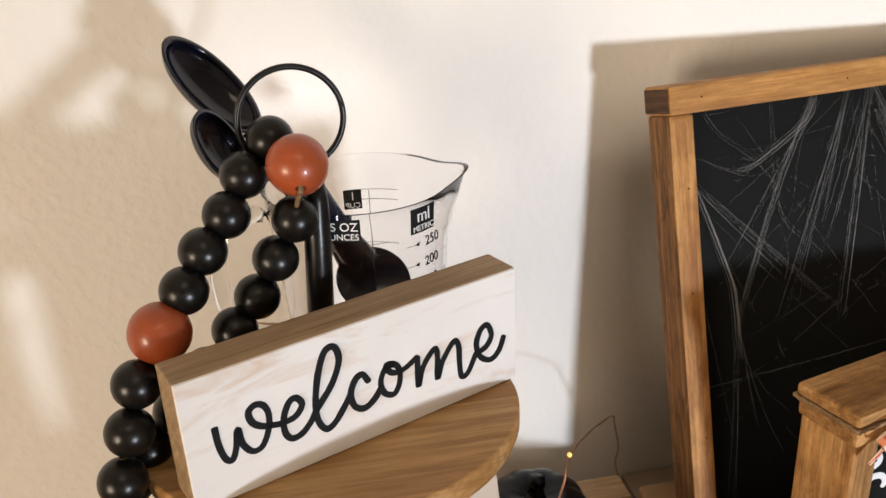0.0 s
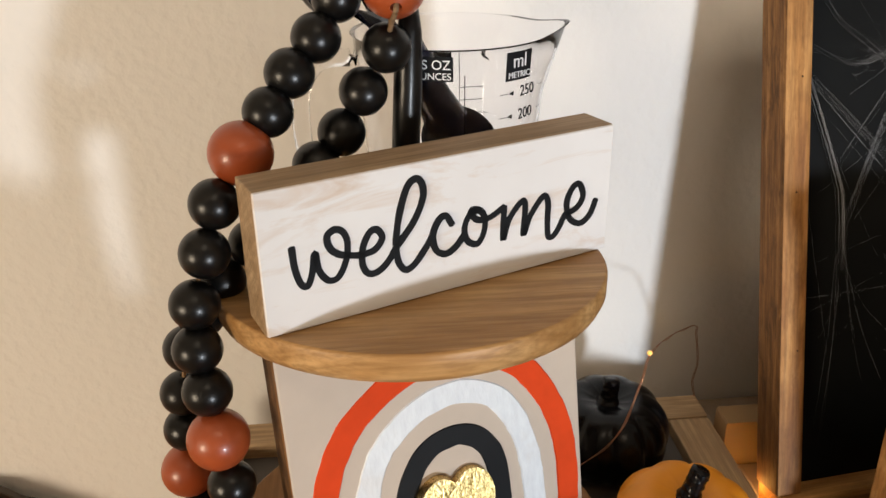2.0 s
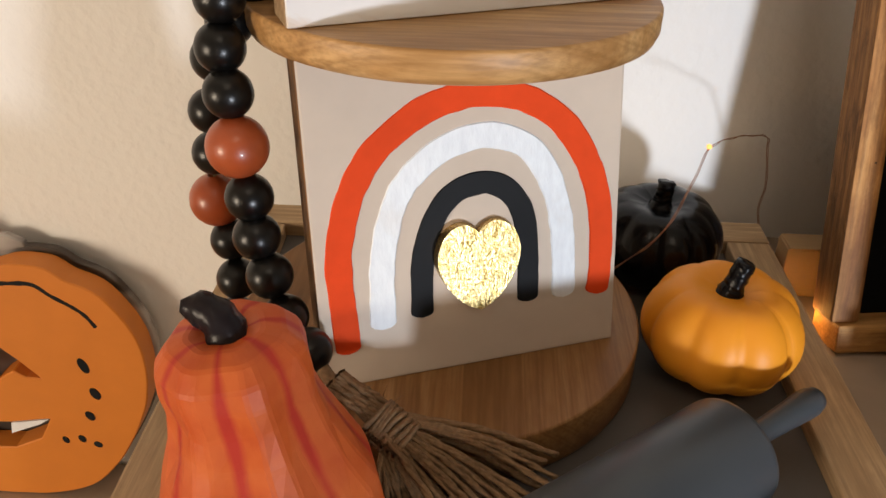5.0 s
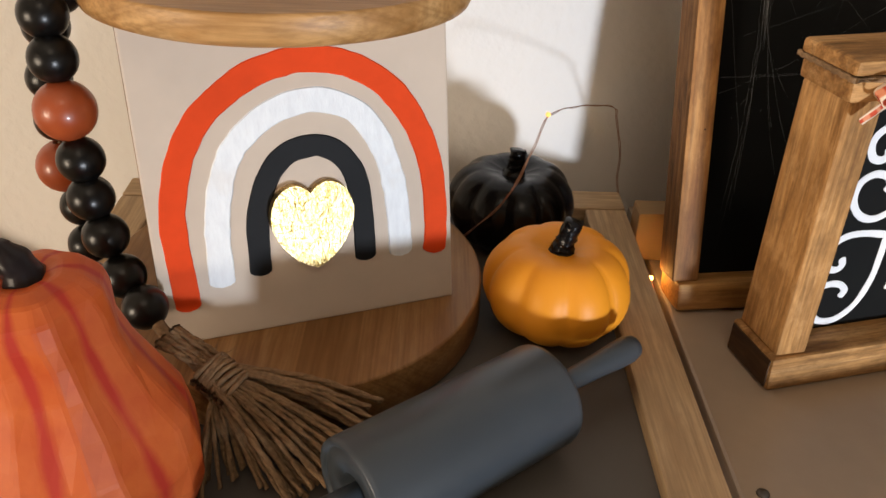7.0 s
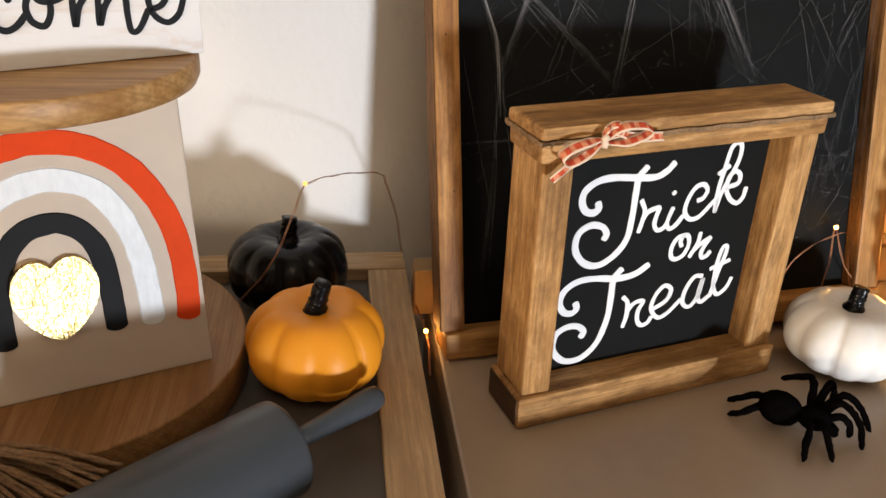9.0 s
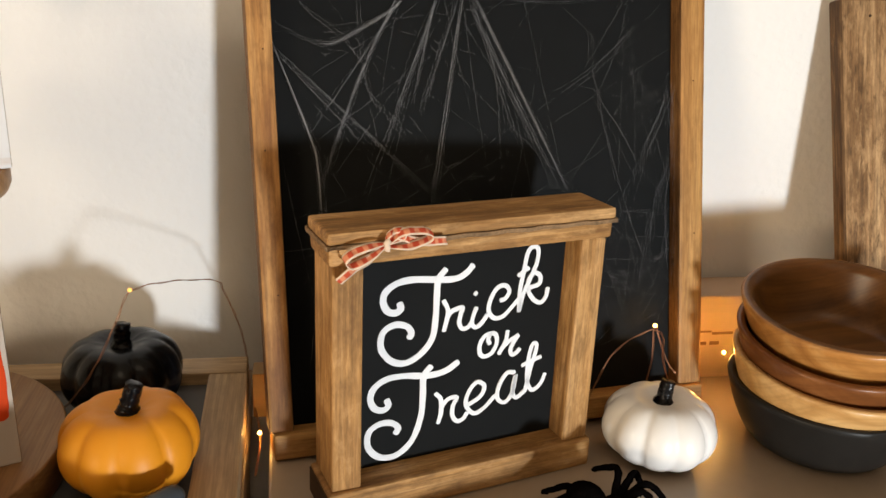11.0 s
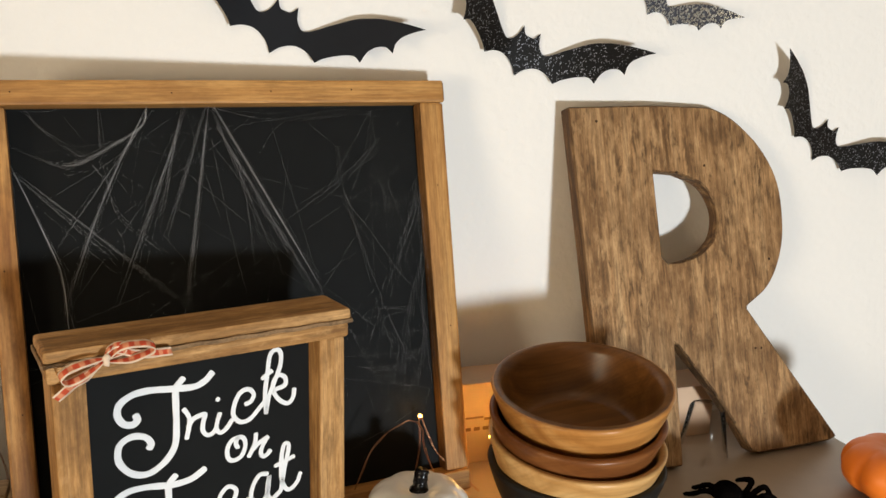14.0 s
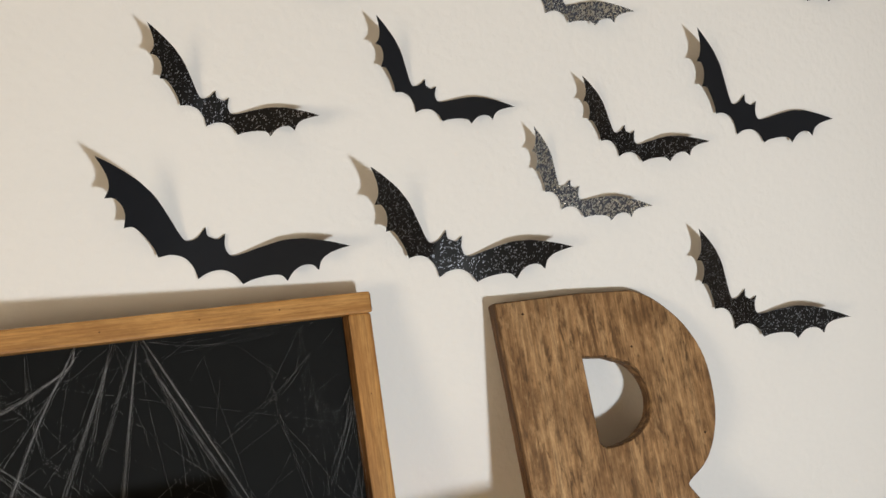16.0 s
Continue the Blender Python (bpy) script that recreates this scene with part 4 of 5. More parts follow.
        tube(spline((c, c + d * 0.6 + Vector((rnd.gauss(0, 0.0008), 0, rnd.gauss(0, 0.0008))), c + d), 3), 0.00012, 3, tas)
    part("tassel", tas, TWINE, t, "frayed jute tassel")


garland()


# ---- measuring cup with spoons ----
def cup():
    t = thing("measuring_cup", pose(0.0440, 0.3820, D1, 0, 0, 0), "clear plastic measuring cup with black printed scale", "measuring cup")
    h, r0, r1, w = 0.0900, 0.0385, 0.0448, 0.0009
    spout = radians(-4)
    def lip(a, r, z):
        k = max(0.0, math.cos(a - spout)) ** 24 * max(0.0, (z - 0.062) / 0.028)
        return r + 0.0085 * k, z + 0.003 * k
    prof = [(0, 0.0)] + [(r0 + (r1 - r0) * k / 10, h * k / 10) for k in range(11)] + [(r1 + 0.0012, h + 0.001)] + [(r0 - w + (r1 - r0) * k / 10, max(h * k / 10, 0.003)) for k in range(10, -1, -1)] + [(0, 0.003)]
    part("body", lathe(prof, 64, shape=lip), PLASTIC, t).visible_shadow = False
    hd = spline(((-0.044, -0.002, 0.080), (-0.060, -0.004, 0.079), (-0.0690, -0.005, 0.066), (-0.0700, -0.005, 0.040), (-0.064, -0.004, 0.022), (-0.038, -0.001, 0.014)), 6)
    part("handle", tube(hd, 0.0042, 10), PLASTIC, t)
    def wrap(name, body, size, ang, z, flip=False, material=BLACKPAINT):
        a = radians(ang)
        r = r0 + (r1 - r0) * z / h + (-0.0016 if flip else 0.0004)
        m = pose(r * math.cos(a), r * math.sin(a), z, 90, 0, ang + 90)
        return lettering(name, body, size, material, t, m, align="CENTER")
    def patch(ang, z, w_, h_):
        bm = bmesh.new()
        rows = []
        for k in range(7):
            a = radians(ang) + w_ / 0.044 * (k / 6 - 0.5)
            rows.append([bm.verts.new(((r0 + (r1 - r0) * q / h + 0.0002) * math.cos(a), (r0 + (r1 - r0) * q / h + 0.0002) * math.sin(a), q)) for q in (z, z + h_)])
        for p, q in zip(rows, rows[1:]):
            bm.faces.new((p[0], q[0], q[1], p[1]))
        part("printed_mark", bm, BLACKPAINT, t)
    patch(-54, 0.0755, 0.0150, 0.0125)
    wrap("printed_text", "ml", 0.0085, -54, 0.0812, material=WHITEPAINT)
    wrap("printed_text", "METRIC", 0.0038, -54, 0.0767, material=WHITEPAINT)
    patch(-106, 0.0775, 0.0180, 0.0105)
    wrap("printed_text", "US OZ", 0.0056, -106, 0.0828, material=WHITEPAINT)
    wrap("printed_text", "OUNCES", 0.0042, -106, 0.0784, material=WHITEPAINT)
    patch(90, 0.0605, 0.0100, 0.0108)
    wrap("printed_text", "1", 0.0062, 90, 0.0661, True, WHITEPAINT)
    wrap("printed_text", "CUP", 0.0042, 90, 0.0617, True, WHITEPAINT)
    for z, n in ((0.0680, "250"), (0.0575, "200"), (0.0470, "150"), (0.0365, "100")):
        wrap("printed_text", n, 0.0068, -46, z)
        patch(-64, z + 0.0018, 0.0045, 0.0003)
        for k in range(5):
            patch(-60.4 + 0.7 * k, z + 0.0018 - 0.00022 * k, 0.0006, 0.0003 + 0.00044 * k)
        patch(-28, z + 0.0018, 0.005, 0.0003)
    for z in (0.0710, 0.0655, 0.0410):
        patch(76, z, 0.030, 0.0003)
        patch(-84, z + 0.004, 0.010, 0.0003)
    for k in range(12):
        patch(78, 0.0405 + 0.0025 * k, 0.0004, 0.0026)
        patch(-88, 0.050 + 0.0025 * k, 0.0004, 0.0026)
    return t


cup()


def spoon(name, label, eye, tip, r, l, material, roll):
    """A ladle-shaped bowl whose mouth faces sideways, with a stem down into the cup."""
    t = thing(name, Matrix.Identity(4), label, "measuring spoon", "measuring spoons in the cup")
    prof = [(0, 0)] + [(math.sin(math.pi * 0.5 * k / 9), 1 - math.cos(math.pi * 0.5 * k / 9)) for k in range(1, 10)]
    inn = [(q * 0.93, z * 0.93 + 0.08) for q, z in prof[::-1]]
    bm = lathe([(q * r, z * r * 0.62) for q, z in prof] + [(r * 1.03, r * 0.64)] + [(q * r, z * r * 0.62) for q, z in inn], 40)
    bmesh.ops.scale(bm, vec=(1, l, 1), verts=bm.verts)
    b = part("bowl", bm, material, t)
    b.matrix_local = eye
    part("stem", tube([Vector(p) for p in tip], 0.0048, 8), material, t)
    return t


spoon("measuring_spoon", "glossy blue-black plastic spoon standing in the cup", pose(-0.0235, 0.398, 1.1360, 78, -38, 12) @ Matrix.Rotation(radians(50), 4, "Y"), ((-0.004, 0.398, 1.1185), (0.012, 0.394, 1.098), (0.034, 0.390, 1.064), (0.052, 0.386, 1.007)), 0.0162, 1.72, NAVYBLACK, 0)
spoon("measuring_spoon", "smaller glossy blue-black plastic spoon standing in the cup", pose(-0.0215, 0.370, 1.1170, 100, -32, 16) @ Matrix.Rotation(radians(46), 4, "Y"), ((-0.010, 0.374, 1.1075), (0.010, 0.378, 1.0985), (0.032, 0.384, 1.060), (0.050, 0.386, 1.007)), 0.0132, 1.52, NAVYBLACK, 0)


def leaning_spoon():
    t = thing("measuring_spoon", Matrix.Identity(4), "glossy black plastic spoon lying across the cup", "measuring spoon", "measuring spoons in the cup")
    part("stem", tube(spline(((0.022, 0.378, 1.096), (0.029, 0.376, 1.080), (0.035, 0.377, 1.066), (0.044, 0.379, 1.050)), 6), 0.0078, 12, taper=lambda q: 0.62 + 0.5 * q), NAVYBLACK, t)
    bm = lathe([(0, -0.0052), (0.008, -0.0046), (0.0125, -0.0022), (0.0135, 0.0008), (0.0120, 0.0004), (0.0075, -0.0024), (0, -0.0034)], 36)
    bmesh.ops.scale(bm, vec=(1.45, 1.25, 1.4), verts=bm.verts)
    part("bowl", bm, NAVYBLACK, t).matrix_local = pose(0.0480, 0.3800, 1.0400, 62, 22, 0)


leaning_spoon()


def whisk_ring():
    t = thing("ring_handled_utensil", Matrix.Identity(4), "black utensil handle ending in a large ring", "utensil")
    c = Vector((0.0164, 0.352, 1.1332))
    pts = [c + 0.0224 * Vector((math.cos(a), 0.12 * math.cos(a), math.sin(a))) for a in [math.tau * k / 48 for k in range(51)]]
    part("ring", tube(pts, 0.0014, 8), BEADBLACK, t)
    foot, head = Vector((0.0170, 0.335, D1 + 0.0008)), Vector((0.0236, 0.340, 1.1105))
    rod = lathe([(0, 0), (0.0052, 0), (0.0060, 0.001), (0.0060, 0.080), (0.0052, 0.098), (0.0036, 0.107), (0, 0.1085)], 24)
    part("shaft", rod, BEADBLACK, t).matrix_local = Matrix.Translation(foot) @ (head - foot).to_track_quat("Z", "Y").to_matrix().to_4x4()


whisk_ring()


# ---- pumpkins ----
def pumpkin(name, label, m, r, h, lobes, material, stem_h, stem_mat, lean=0.15, deep=0.10):
    t = thing(name, m, label, "pumpkin", "small decorative pumpkins")
    prof = []
    n = 22
    for k in range(n + 1):
        a = math.pi * k / n
        q = math.sin(a) ** 0.75
        z = h * (0.5 - 0.5 * math.cos(a))
        dip = 0.16 * h * math.exp(-(q / 0.42) ** 2) if k > n / 2 else -0.04 * h * math.exp(-(q / 0.4) ** 2)
        prof.append((max(r * q, 0.0), max(z - dip, 0.0)))
    prof[0], prof[-1] = (0, prof[0][1] + 0.001), (0, prof[-1][1])
    def ribs(a, q, z):
        f = abs(math.cos(a * lobes / 2)) ** 0.55
        wob = 1 + 0.018 * math.sin(3 * a + 1.3 * lobes)
        return q * wob * (1 - deep * (1 - f)), z
    part("body", lathe(prof, 96, shape=ribs), material, t)
    z0 = prof[-1][1] - 0.002
    pts = spline(((0, 0, z0), (0.001, 0, z0 + stem_h * 0.4), (stem_h * lean, 0, z0 + stem_h)), 6)
    bm = tube([p for q in zip(pts, pts[1:]) for p in (q[0], q[0].lerp(q[1], 0.5))] + [pts[-1]], r * 0.135, 16, taper=lambda s: 1.75 - 1.6 * min(s, 0.45) - 0.12 * s)
    for v in bm.verts:
        v.co += noise.noise_vector(v.co * 520) * 0.0011
    part("stem", bm, stem_mat, t, "glossy black stem")
    return t


pumpkin("orange_pumpkin", "small shiny orange resin pumpkin with a black stem, on the tray", pose(0.1585, 0.3150, FLOOR_IN, 0, 0, 10), 0.0390, 0.056, 9, AMBER, 0.0195, GLOSSBLACK, 0.25)
pumpkin("black_pumpkin", "small glossy black pumpkin at the back of the tray", pose(0.1400, 0.4020, FLOOR_IN, 0, 0, 25), 0.0390, 0.055, 10, GLOSSBLACK, 0.0180, GLOSSBLACK, 0.1)
pumpkin("white_pumpkin", "small white resin pumpkin with a black stem, beside the sign", pose(0.4935, 0.3360, TOP, 0, 0, 30), 0.0385, 0.050, 10, PORCELAIN, 0.0175, GLOSSBLACK, 0.15)
pumpkin("orange_pumpkin", "small orange pumpkin with a black stem, past the wooden letter", pose(0.890, 0.300, TOP, 0, 0, 0), 0.044, 0.047, 9, RUSSET, 0.013, GLOSSBLACK, 0.1)


def gourd():
    t = thing("ceramic_gourd", pose(-0.0300, 0.180, FLOOR_IN + 0.0022, 0, -6.5, 0), "faceted orange gourd with a dark stem, in the tray corner", "gourd")
    prof = [(0.020, 0.0), (0.0320, 0.007), (0.0392, 0.020), (0.0410, 0.034), (0.0388, 0.049), (0.0330, 0.064), (0.0276, 0.078), (0.0252, 0.090), (0.0256, 0.100), (0.0245, 0.1075), (0.0195, 0.1135), (0.0125, 0.1155), (0.0070, 0.1142)]
    bm, rows, n = bmesh.new(), [], 28
    for i, (q, z) in enumerate(prof):
        row = []
        for k in range(n):
            a = math.tau * (k + 0.30 * noise.noise(Vector((k * 0.9, z * 60, 3)))) / n
            f = abs(math.cos(a * 3.5 + 0.4)) ** 0.40
            deep = 0.20 if z > 0.004 else 0.05
            g = q * (1 - deep * (1 - f))
            g += 0.0009 * noise.noise(Vector((k * 2.3, i * 3.1, 11))) * f if 0.004 < z < 0.105 else 0
            g += 0.0016 * noise.noise(Vector((math.cos(a) * 1.9, math.sin(a) * 1.9, z * 48))) if 0.004 < z < 0.11 else 0
            row.append(bm.verts.new((g * math.cos(a), g * math.sin(a), z + (0.0040 * noise.noise(Vector((k * 1.7, i * 1.3, 7))) if 0.004 < z < 0.105 else 0))))
        rows.append(row)
    for lo, hi in zip(rows, rows[1:]):
        for k in range(n):
            j = (k + 1) % n
            bm.faces.new((lo[k], lo[j], hi[j], hi[k]))
    bm.faces.new(rows[0][::-1])
    bm.faces.new(rows[-1])
    bmesh.ops.recalc_face_normals(bm, faces=bm.faces)
    bmesh.ops.bevel(bm, geom=list(bm.edges), offset=0.0009, segments=1, affect="EDGES")
    for f in bm.faces:
        f.smooth = False
    part("body", bm, GOURD, t)
    st = tube(spline(((0.001, -0.001, 0.110), (0.000, 0, 0.1165), (-0.004, 0.001, 0.1215), (-0.0095, 0.003, 0.1225)), 5), 0.0074, 10, taper=lambda s: 1.0 - 0.3 * s)
    for v in st.verts:
        v.co += noise.noise_vector(v.co * 300) * 0.0015
    part("stem", st, plain("dark_stem", (0.016, 0.012, 0.013), 0.3, vary=0.5, scale=150, relief=0.5), t, "knobbly dark stem")


gourd()


def rolling_pin():
    r = 0.0238
    a, b = Vector((0.0630, 0.1715, FLOOR_IN + r + 0.0001)), Vector((0.1450, 0.2340, FLOOR_IN + r + 0.0001))
    d = (b - a).normalized()
    m = Matrix.Translation(a) @ d.to_track_quat("Z", "Y").to_matrix().to_4x4()
    t = thing("rolling_pin", m, "small dark grey rolling pin lying in the tray", "rolling pin")
    l = (b - a).length
    rim = [(0, 0.0060), (0.0085, 0.0060), (0.0092, 0.0020), (r - 0.0050, 0.0012), (r - 0.0042, 0.0022), (r - 0.0034, 0.0010), (r - 0.0018, 0.0), (r - 0.0005, 0.0006), (r, 0.0025)]
    part("barrel", lathe(rim + [(r, l - 0.0040), (r - 0.0006, l - 0.0016), (r - 0.0020, l - 0.0004), (r - 0.0045, l), (0, l)], 64), GREY, t)
    for z, s in ((l - 0.0002, 1), (0.0062, -1)):
        prof = [(0, 0), (0.0046, 0), (0.0049, 0.012), (0.0057, 0.032), (0.0066, 0.046), (0.0067, 0.052), (0.0056, 0.0568), (0.0030, 0.0590), (0, 0.0594)]
        part("handle", lathe([(q, z + s * k) for q, k in prof], 28), GREY, t)


rolling_pin()


def jack():
    t = thing("wooden_jack_o_lantern", pose(-0.3376, 0.4460, 0.5452, -1.5, 0, 0), "flat orange wooden jack-o'-lantern cutout standing against the wall", "pumpkin cutout")
    half = [(0.0, 0.220), (0.029, 0.2265), (0.049, 0.2325), (0.070, 0.2315), (0.079, 0.2275), (0.088, 0.2205), (0.101, 0.215), (0.111, 0.208), (0.120, 0.196), (0.129, 0.1795), (0.1345, 0.1595), (0.1350, 0.135), (0.1315, 0.113), (0.126, 0.096), (0.113, 0.0685), (0.095, 0.040), (0.070, 0.015), (0.035, 0.003), (0.0, 0.001)]
    half = [(p.x * 0.975, p.z * 0.972) for p in spline([Vector((x, 0, z)) for x, z in half], 4)]
    full = half + [(-x, z) for x, z in half[-2:0:-1]]
    eye = [(0.0142, 0.1559), (0.0225, 0.1530), (0.0345, 0.1410), (0.0488, 0.1247), (0.0375, 0.1255), (0.0285, 0.1310), (0.0165, 0.1230), (0.0018, 0.1079)]
    mouth = [(-0.047, 0.0850), (-0.012, 0.0777), (0.015, 0.0792), (0.047, 0.0845), (0.036, 0.064), (0.012, 0.0525), (-0.012, 0.0525), (-0.036, 0.064)]
    holes = (eye, [(-x - 0.012, z) for x, z in eye[::-1]], mouth)
    part("board", slab(full, 0.0, 0.020, holes, 0.0010), JOLWOOD, t)
    part("back_board", slab([(x * 1.004 + 0.0015, z * 1.012 + 0.0008) for x, z in full], 0.0205, 0.0270, bev=0.0008), BACKBOARD, t, "thin dark backing board with chipped pale edge")
    for x, w in ((0.014, 0.031), (-0.022, 0.026)):
        part("tooth", slab([(x, 0.0777), (x + w, 0.0830), (x + w * 0.75, 0.0777), (x - 0.002, 0.0670)], 0.001, 0.019, bev=0), WHITEPAINT, t, "white painted tooth")
    strokes = (((0.000, 0.2045), (0.022, 0.2085), (0.045, 0.2105), (0.061, 0.2102), (0.0725, 0.2015), (0.0850, 0.1935), (0.0945, 0.1855), (0.1003, 0.1758)), ((0.000, 0.2010), (0.0187, 0.1948), (0.0259, 0.1867)))
    for one in strokes:
        part("painted_line", brush((one,), 1, 1, 0.0034, 0.0, 0.0003, vary=0.4), BLACKPAINT, t, "black painted line")
    for x, z, w, h in ((0.0843, 0.1394, 0.0036, 0.0070), (0.0884, 0.1128, 0.0038, 0.0056), (0.0802, 0.0901, 0.0035, 0.0046), (0.0692, 0.0659, 0.0029, 0.0036), (0.0557, 0.0638, 0.0026, 0.0034), (0.0810, 0.0605, 0.0034, 0.0030)):
        pts = [(x + w * math.cos(a) - 0.25 * h * math.sin(a), z + h * math.sin(a)) for a in [math.tau * k / 16 for k in range(16)]]
        part("painted_dot", slab(pts, -0.0005, 0.0003, bev=0), BLACKPAINT, t)
    part("stem", slab([(-0.026, 0.2120), (0.016, 0.2160), (0.014, 0.229), (0.006, 0.245), (-0.010, 0.255), (-0.024, 0.249), (-0.026, 0.233)], 0.001, 0.019), JOLWOOD, t)
    part("stem_back", slab([(0.018, 0.2180), (0.052, 0.2250), (0.050, 0.2330), (0.038, 0.2385), (0.024, 0.2360)], 0.0205, 0.0265), BACKBOARD, t, "dark backing behind the stem")


jack()


# ---- bowls, letter, box ----
def bowl(label, m, r, h, material, wall=0.0060, flat=None, inside=None):
    """A turned bowl with an open, slightly straight side; flat: the angle at which its rim is worn to a facet."""
    t = thing("wooden_bowl", m, label, "bowl", "stacked wooden bowls")
    out = [(0, 0)] + [(r * (0.52 + 0.48 * (k / 12) ** 0.52), h * (k / 12) ** 1.25) for k in range(13)]
    inn = [(max(q - wall * (0.75 + 0.25 * z / h), 0), max(z, 0.006)) for q, z in out[:0:-1]]
    def worn_rim(a, q, z):
        off = (a - flat + math.pi) % math.tau - math.pi if flat is not None else 9
        near = abs(off) < 0.42 and z > h * 0.80 and q > r * 0.93
        return (min(q, r * 0.977 / math.cos(off)) if near else q * (1 + 0.004 * math.sin(2 * a + r * 900))), z
    body = part("body", lathe(out + [(r - 0.0008, h + 0.0010), (r - 0.0020, h + 0.0014), (r - wall + 0.0010, h + 0.0012)] + inn[1:] + [(0, 0.006)], 96, shape=worn_rim), material, t)
    if inside:
        body.data.materials.append(inside)
        for f in body.data.polygons:
            f.material_index = 1 if f.normal.x * f.center.x + f.normal.y * f.center.y < 0 or (f.normal.z > 0.6 and f.center.z < h * 0.5) else 0
    return t


bowl("black stained wooden bowl at the bottom of the stack", pose(0.6190, 0.3435, TOP), 0.0665, 0.046, BLACKBOWL, flat=radians(-88))
bowl("pale blond wooden bowl in the stack", pose(0.6162, 0.3445, 0.8200, 4.5, 1, 0), 0.0658, 0.046, BOWLW[2])
bowl("dark reddish-brown wooden bowl in the stack", pose(0.6182, 0.3480, 0.8395, 7.5, -2, 0), 0.0652, 0.046, BOWLW[1])
bowl("brown wooden bowl on top of the stack", pose(0.6232, 0.3490, 0.8632, 6.3, -4.7, 0), 0.0670, 0.044, BOWLW[0], 0.0078, flat=radians(-82), inside=BOWLW[3])


def letter_r():
    t = thing("wooden_letter_r", pose(0.6534, 0.3775, TOP + 0.0046, -math.degrees(math.atan(0.305)), 0, 3), "large weathered brown wooden letter R leaning on the wall", "letter")
    def P(x, z):
        return (x / 1000, z / 1000)
    def arc(*pts):
        return [(p.x, p.z) for p in spline([Vector((x / 1000, 0, z / 1000)) for x, z in pts], 5)]
    out = [P(17.0, 0), P(91.2, 0), P(93.2, 104), P(96.5, 102), P(108.7, 86.1), P(128.7, 60.0), P(148.2, 30.4), P(163.5, 3.5), P(171, -0.5), P(254, 0), P(263.5, 2.5), P(173.5, 128.3)]
    out += arc((175.5, 131.0), (199.5, 146.5), (215.5, 170.5), (223.4, 200.0), (222.0, 239.5), (206.2, 272.0), (178.8, 298.0), (156.0, 308.8), (140.0, 310.5))
    out += [P(92.0, 311.5), P(7.0, 309.0)]
    hole = [P(86.3, 253.6)] + arc((112.0, 251.2), (135.5, 241.6), (147.6, 225.5), (150.2, 208.5), (144.0, 192.0), (128.0, 179.6), (110.0, 174.2), (94.0, 173.2)) + [P(88.2, 178.0)]
    body = part("body", slab(out, 0.0, 0.0135, (hole,), 0.0013), WEATHER, t)
    # Rim and hole sides get a darker wood than the face.
    body.data.materials.append(EDGE)
    for f in body.data.polygons:
        f.material_index = 1 if abs(f.normal.y) < 0.9 else 0
    for x, z in ((178.5, 92), (185.0, 91.5), (203, 171), (140.3, 257.5), (33, 297), (110, 252)):
        dent = lathe([(0, 0.0), (0.0011, 0.0), (0.0012, 0.0004), (0, 0.0006)], 10)
        part("nail_hole", dent, ENDGRAIN, t, "dark filled nail hole").matrix_local = pose(x / 1000, 0.0, z / 1000, 90, 0, 0)


letter_r()


def kraft_box():
    t = thing("kraft_box", pose(0.535, 0.4410, TOP, 0, 0, 0), "long peach kraft carton against the wall", "box")
    part("carton", box(0, 0.130, 0, 0.040, 0, 0.0725, 0.0012), KRAFT, t)
    bars = bmesh.new()
    for x, w, z, h in ((0.018, 0.012, 0.039, 0.0022), (0.031, 0.016, 0.041, 0.0016), (0.048, 0.018, 0.039, 0.0022), (0.020, 0.006, 0.030, 0.0030), (0.029, 0.007, 0.030, 0.0030), (0.039, 0.005, 0.030, 0.0030), (0.047, 0.008, 0.030, 0.0030)):
        box(x, x + w, -0.0006, 0.0002, z, z + h, 0, bm=bars)
    part("printed_mark", bars, plain("brown_ink", (0.24, 0.12, 0.05), 0.6), t, "brown printed marking")


kraft_box()
low = thing("low_carton", pose(0.672, 0.4395, TOP, 0, 0, 0), "low pale peach carton behind the wooden letter", "box")
part("carton", box(0, 0.140, 0, 0.040, 0, 0.0490, 0.0012), KRAFT, low)
part("flap", box(0.0006, 0.1394, -0.0008, 0.0392, 0.0490, 0.0500, 0.0003), KRAFT, low)
flat_box = thing("flat_carton", pose(0.2228, 0.4120, TOP, 0, 0, 0), "flat brown kraft carton behind the foot of the chalkboard", "box")
part("carton", box(0, 0.110, 0, 0.018, 0, 0.0340, 0.0012), DARKKRAFT, flat_box)
part("flap", box(0.0006, 0.1094, -0.0008, 0.0174, 0.0340, 0.0350, 0.0003), DARKKRAFT, flat_box)


def tumbler():
    t = thing("plastic_tumbler", pose(0.7800, 0.4060, TOP, 0, 0, 0), "small upturned clear plastic tumbler behind the wooden letter", "tumbler")
    prof = [(0.0218, 0.0), (0.0222, 0.001), (0.0150, 0.044), (0.0135, 0.046), (0, 0.0465), (0, 0.0458), (0.0132, 0.0453), (0.0144, 0.0436), (0.0215, 0.001), (0.0218, 0.0)]
    part("body", lathe(prof, 48), thin_plastic(), t).visible_shadow = False


tumbler()


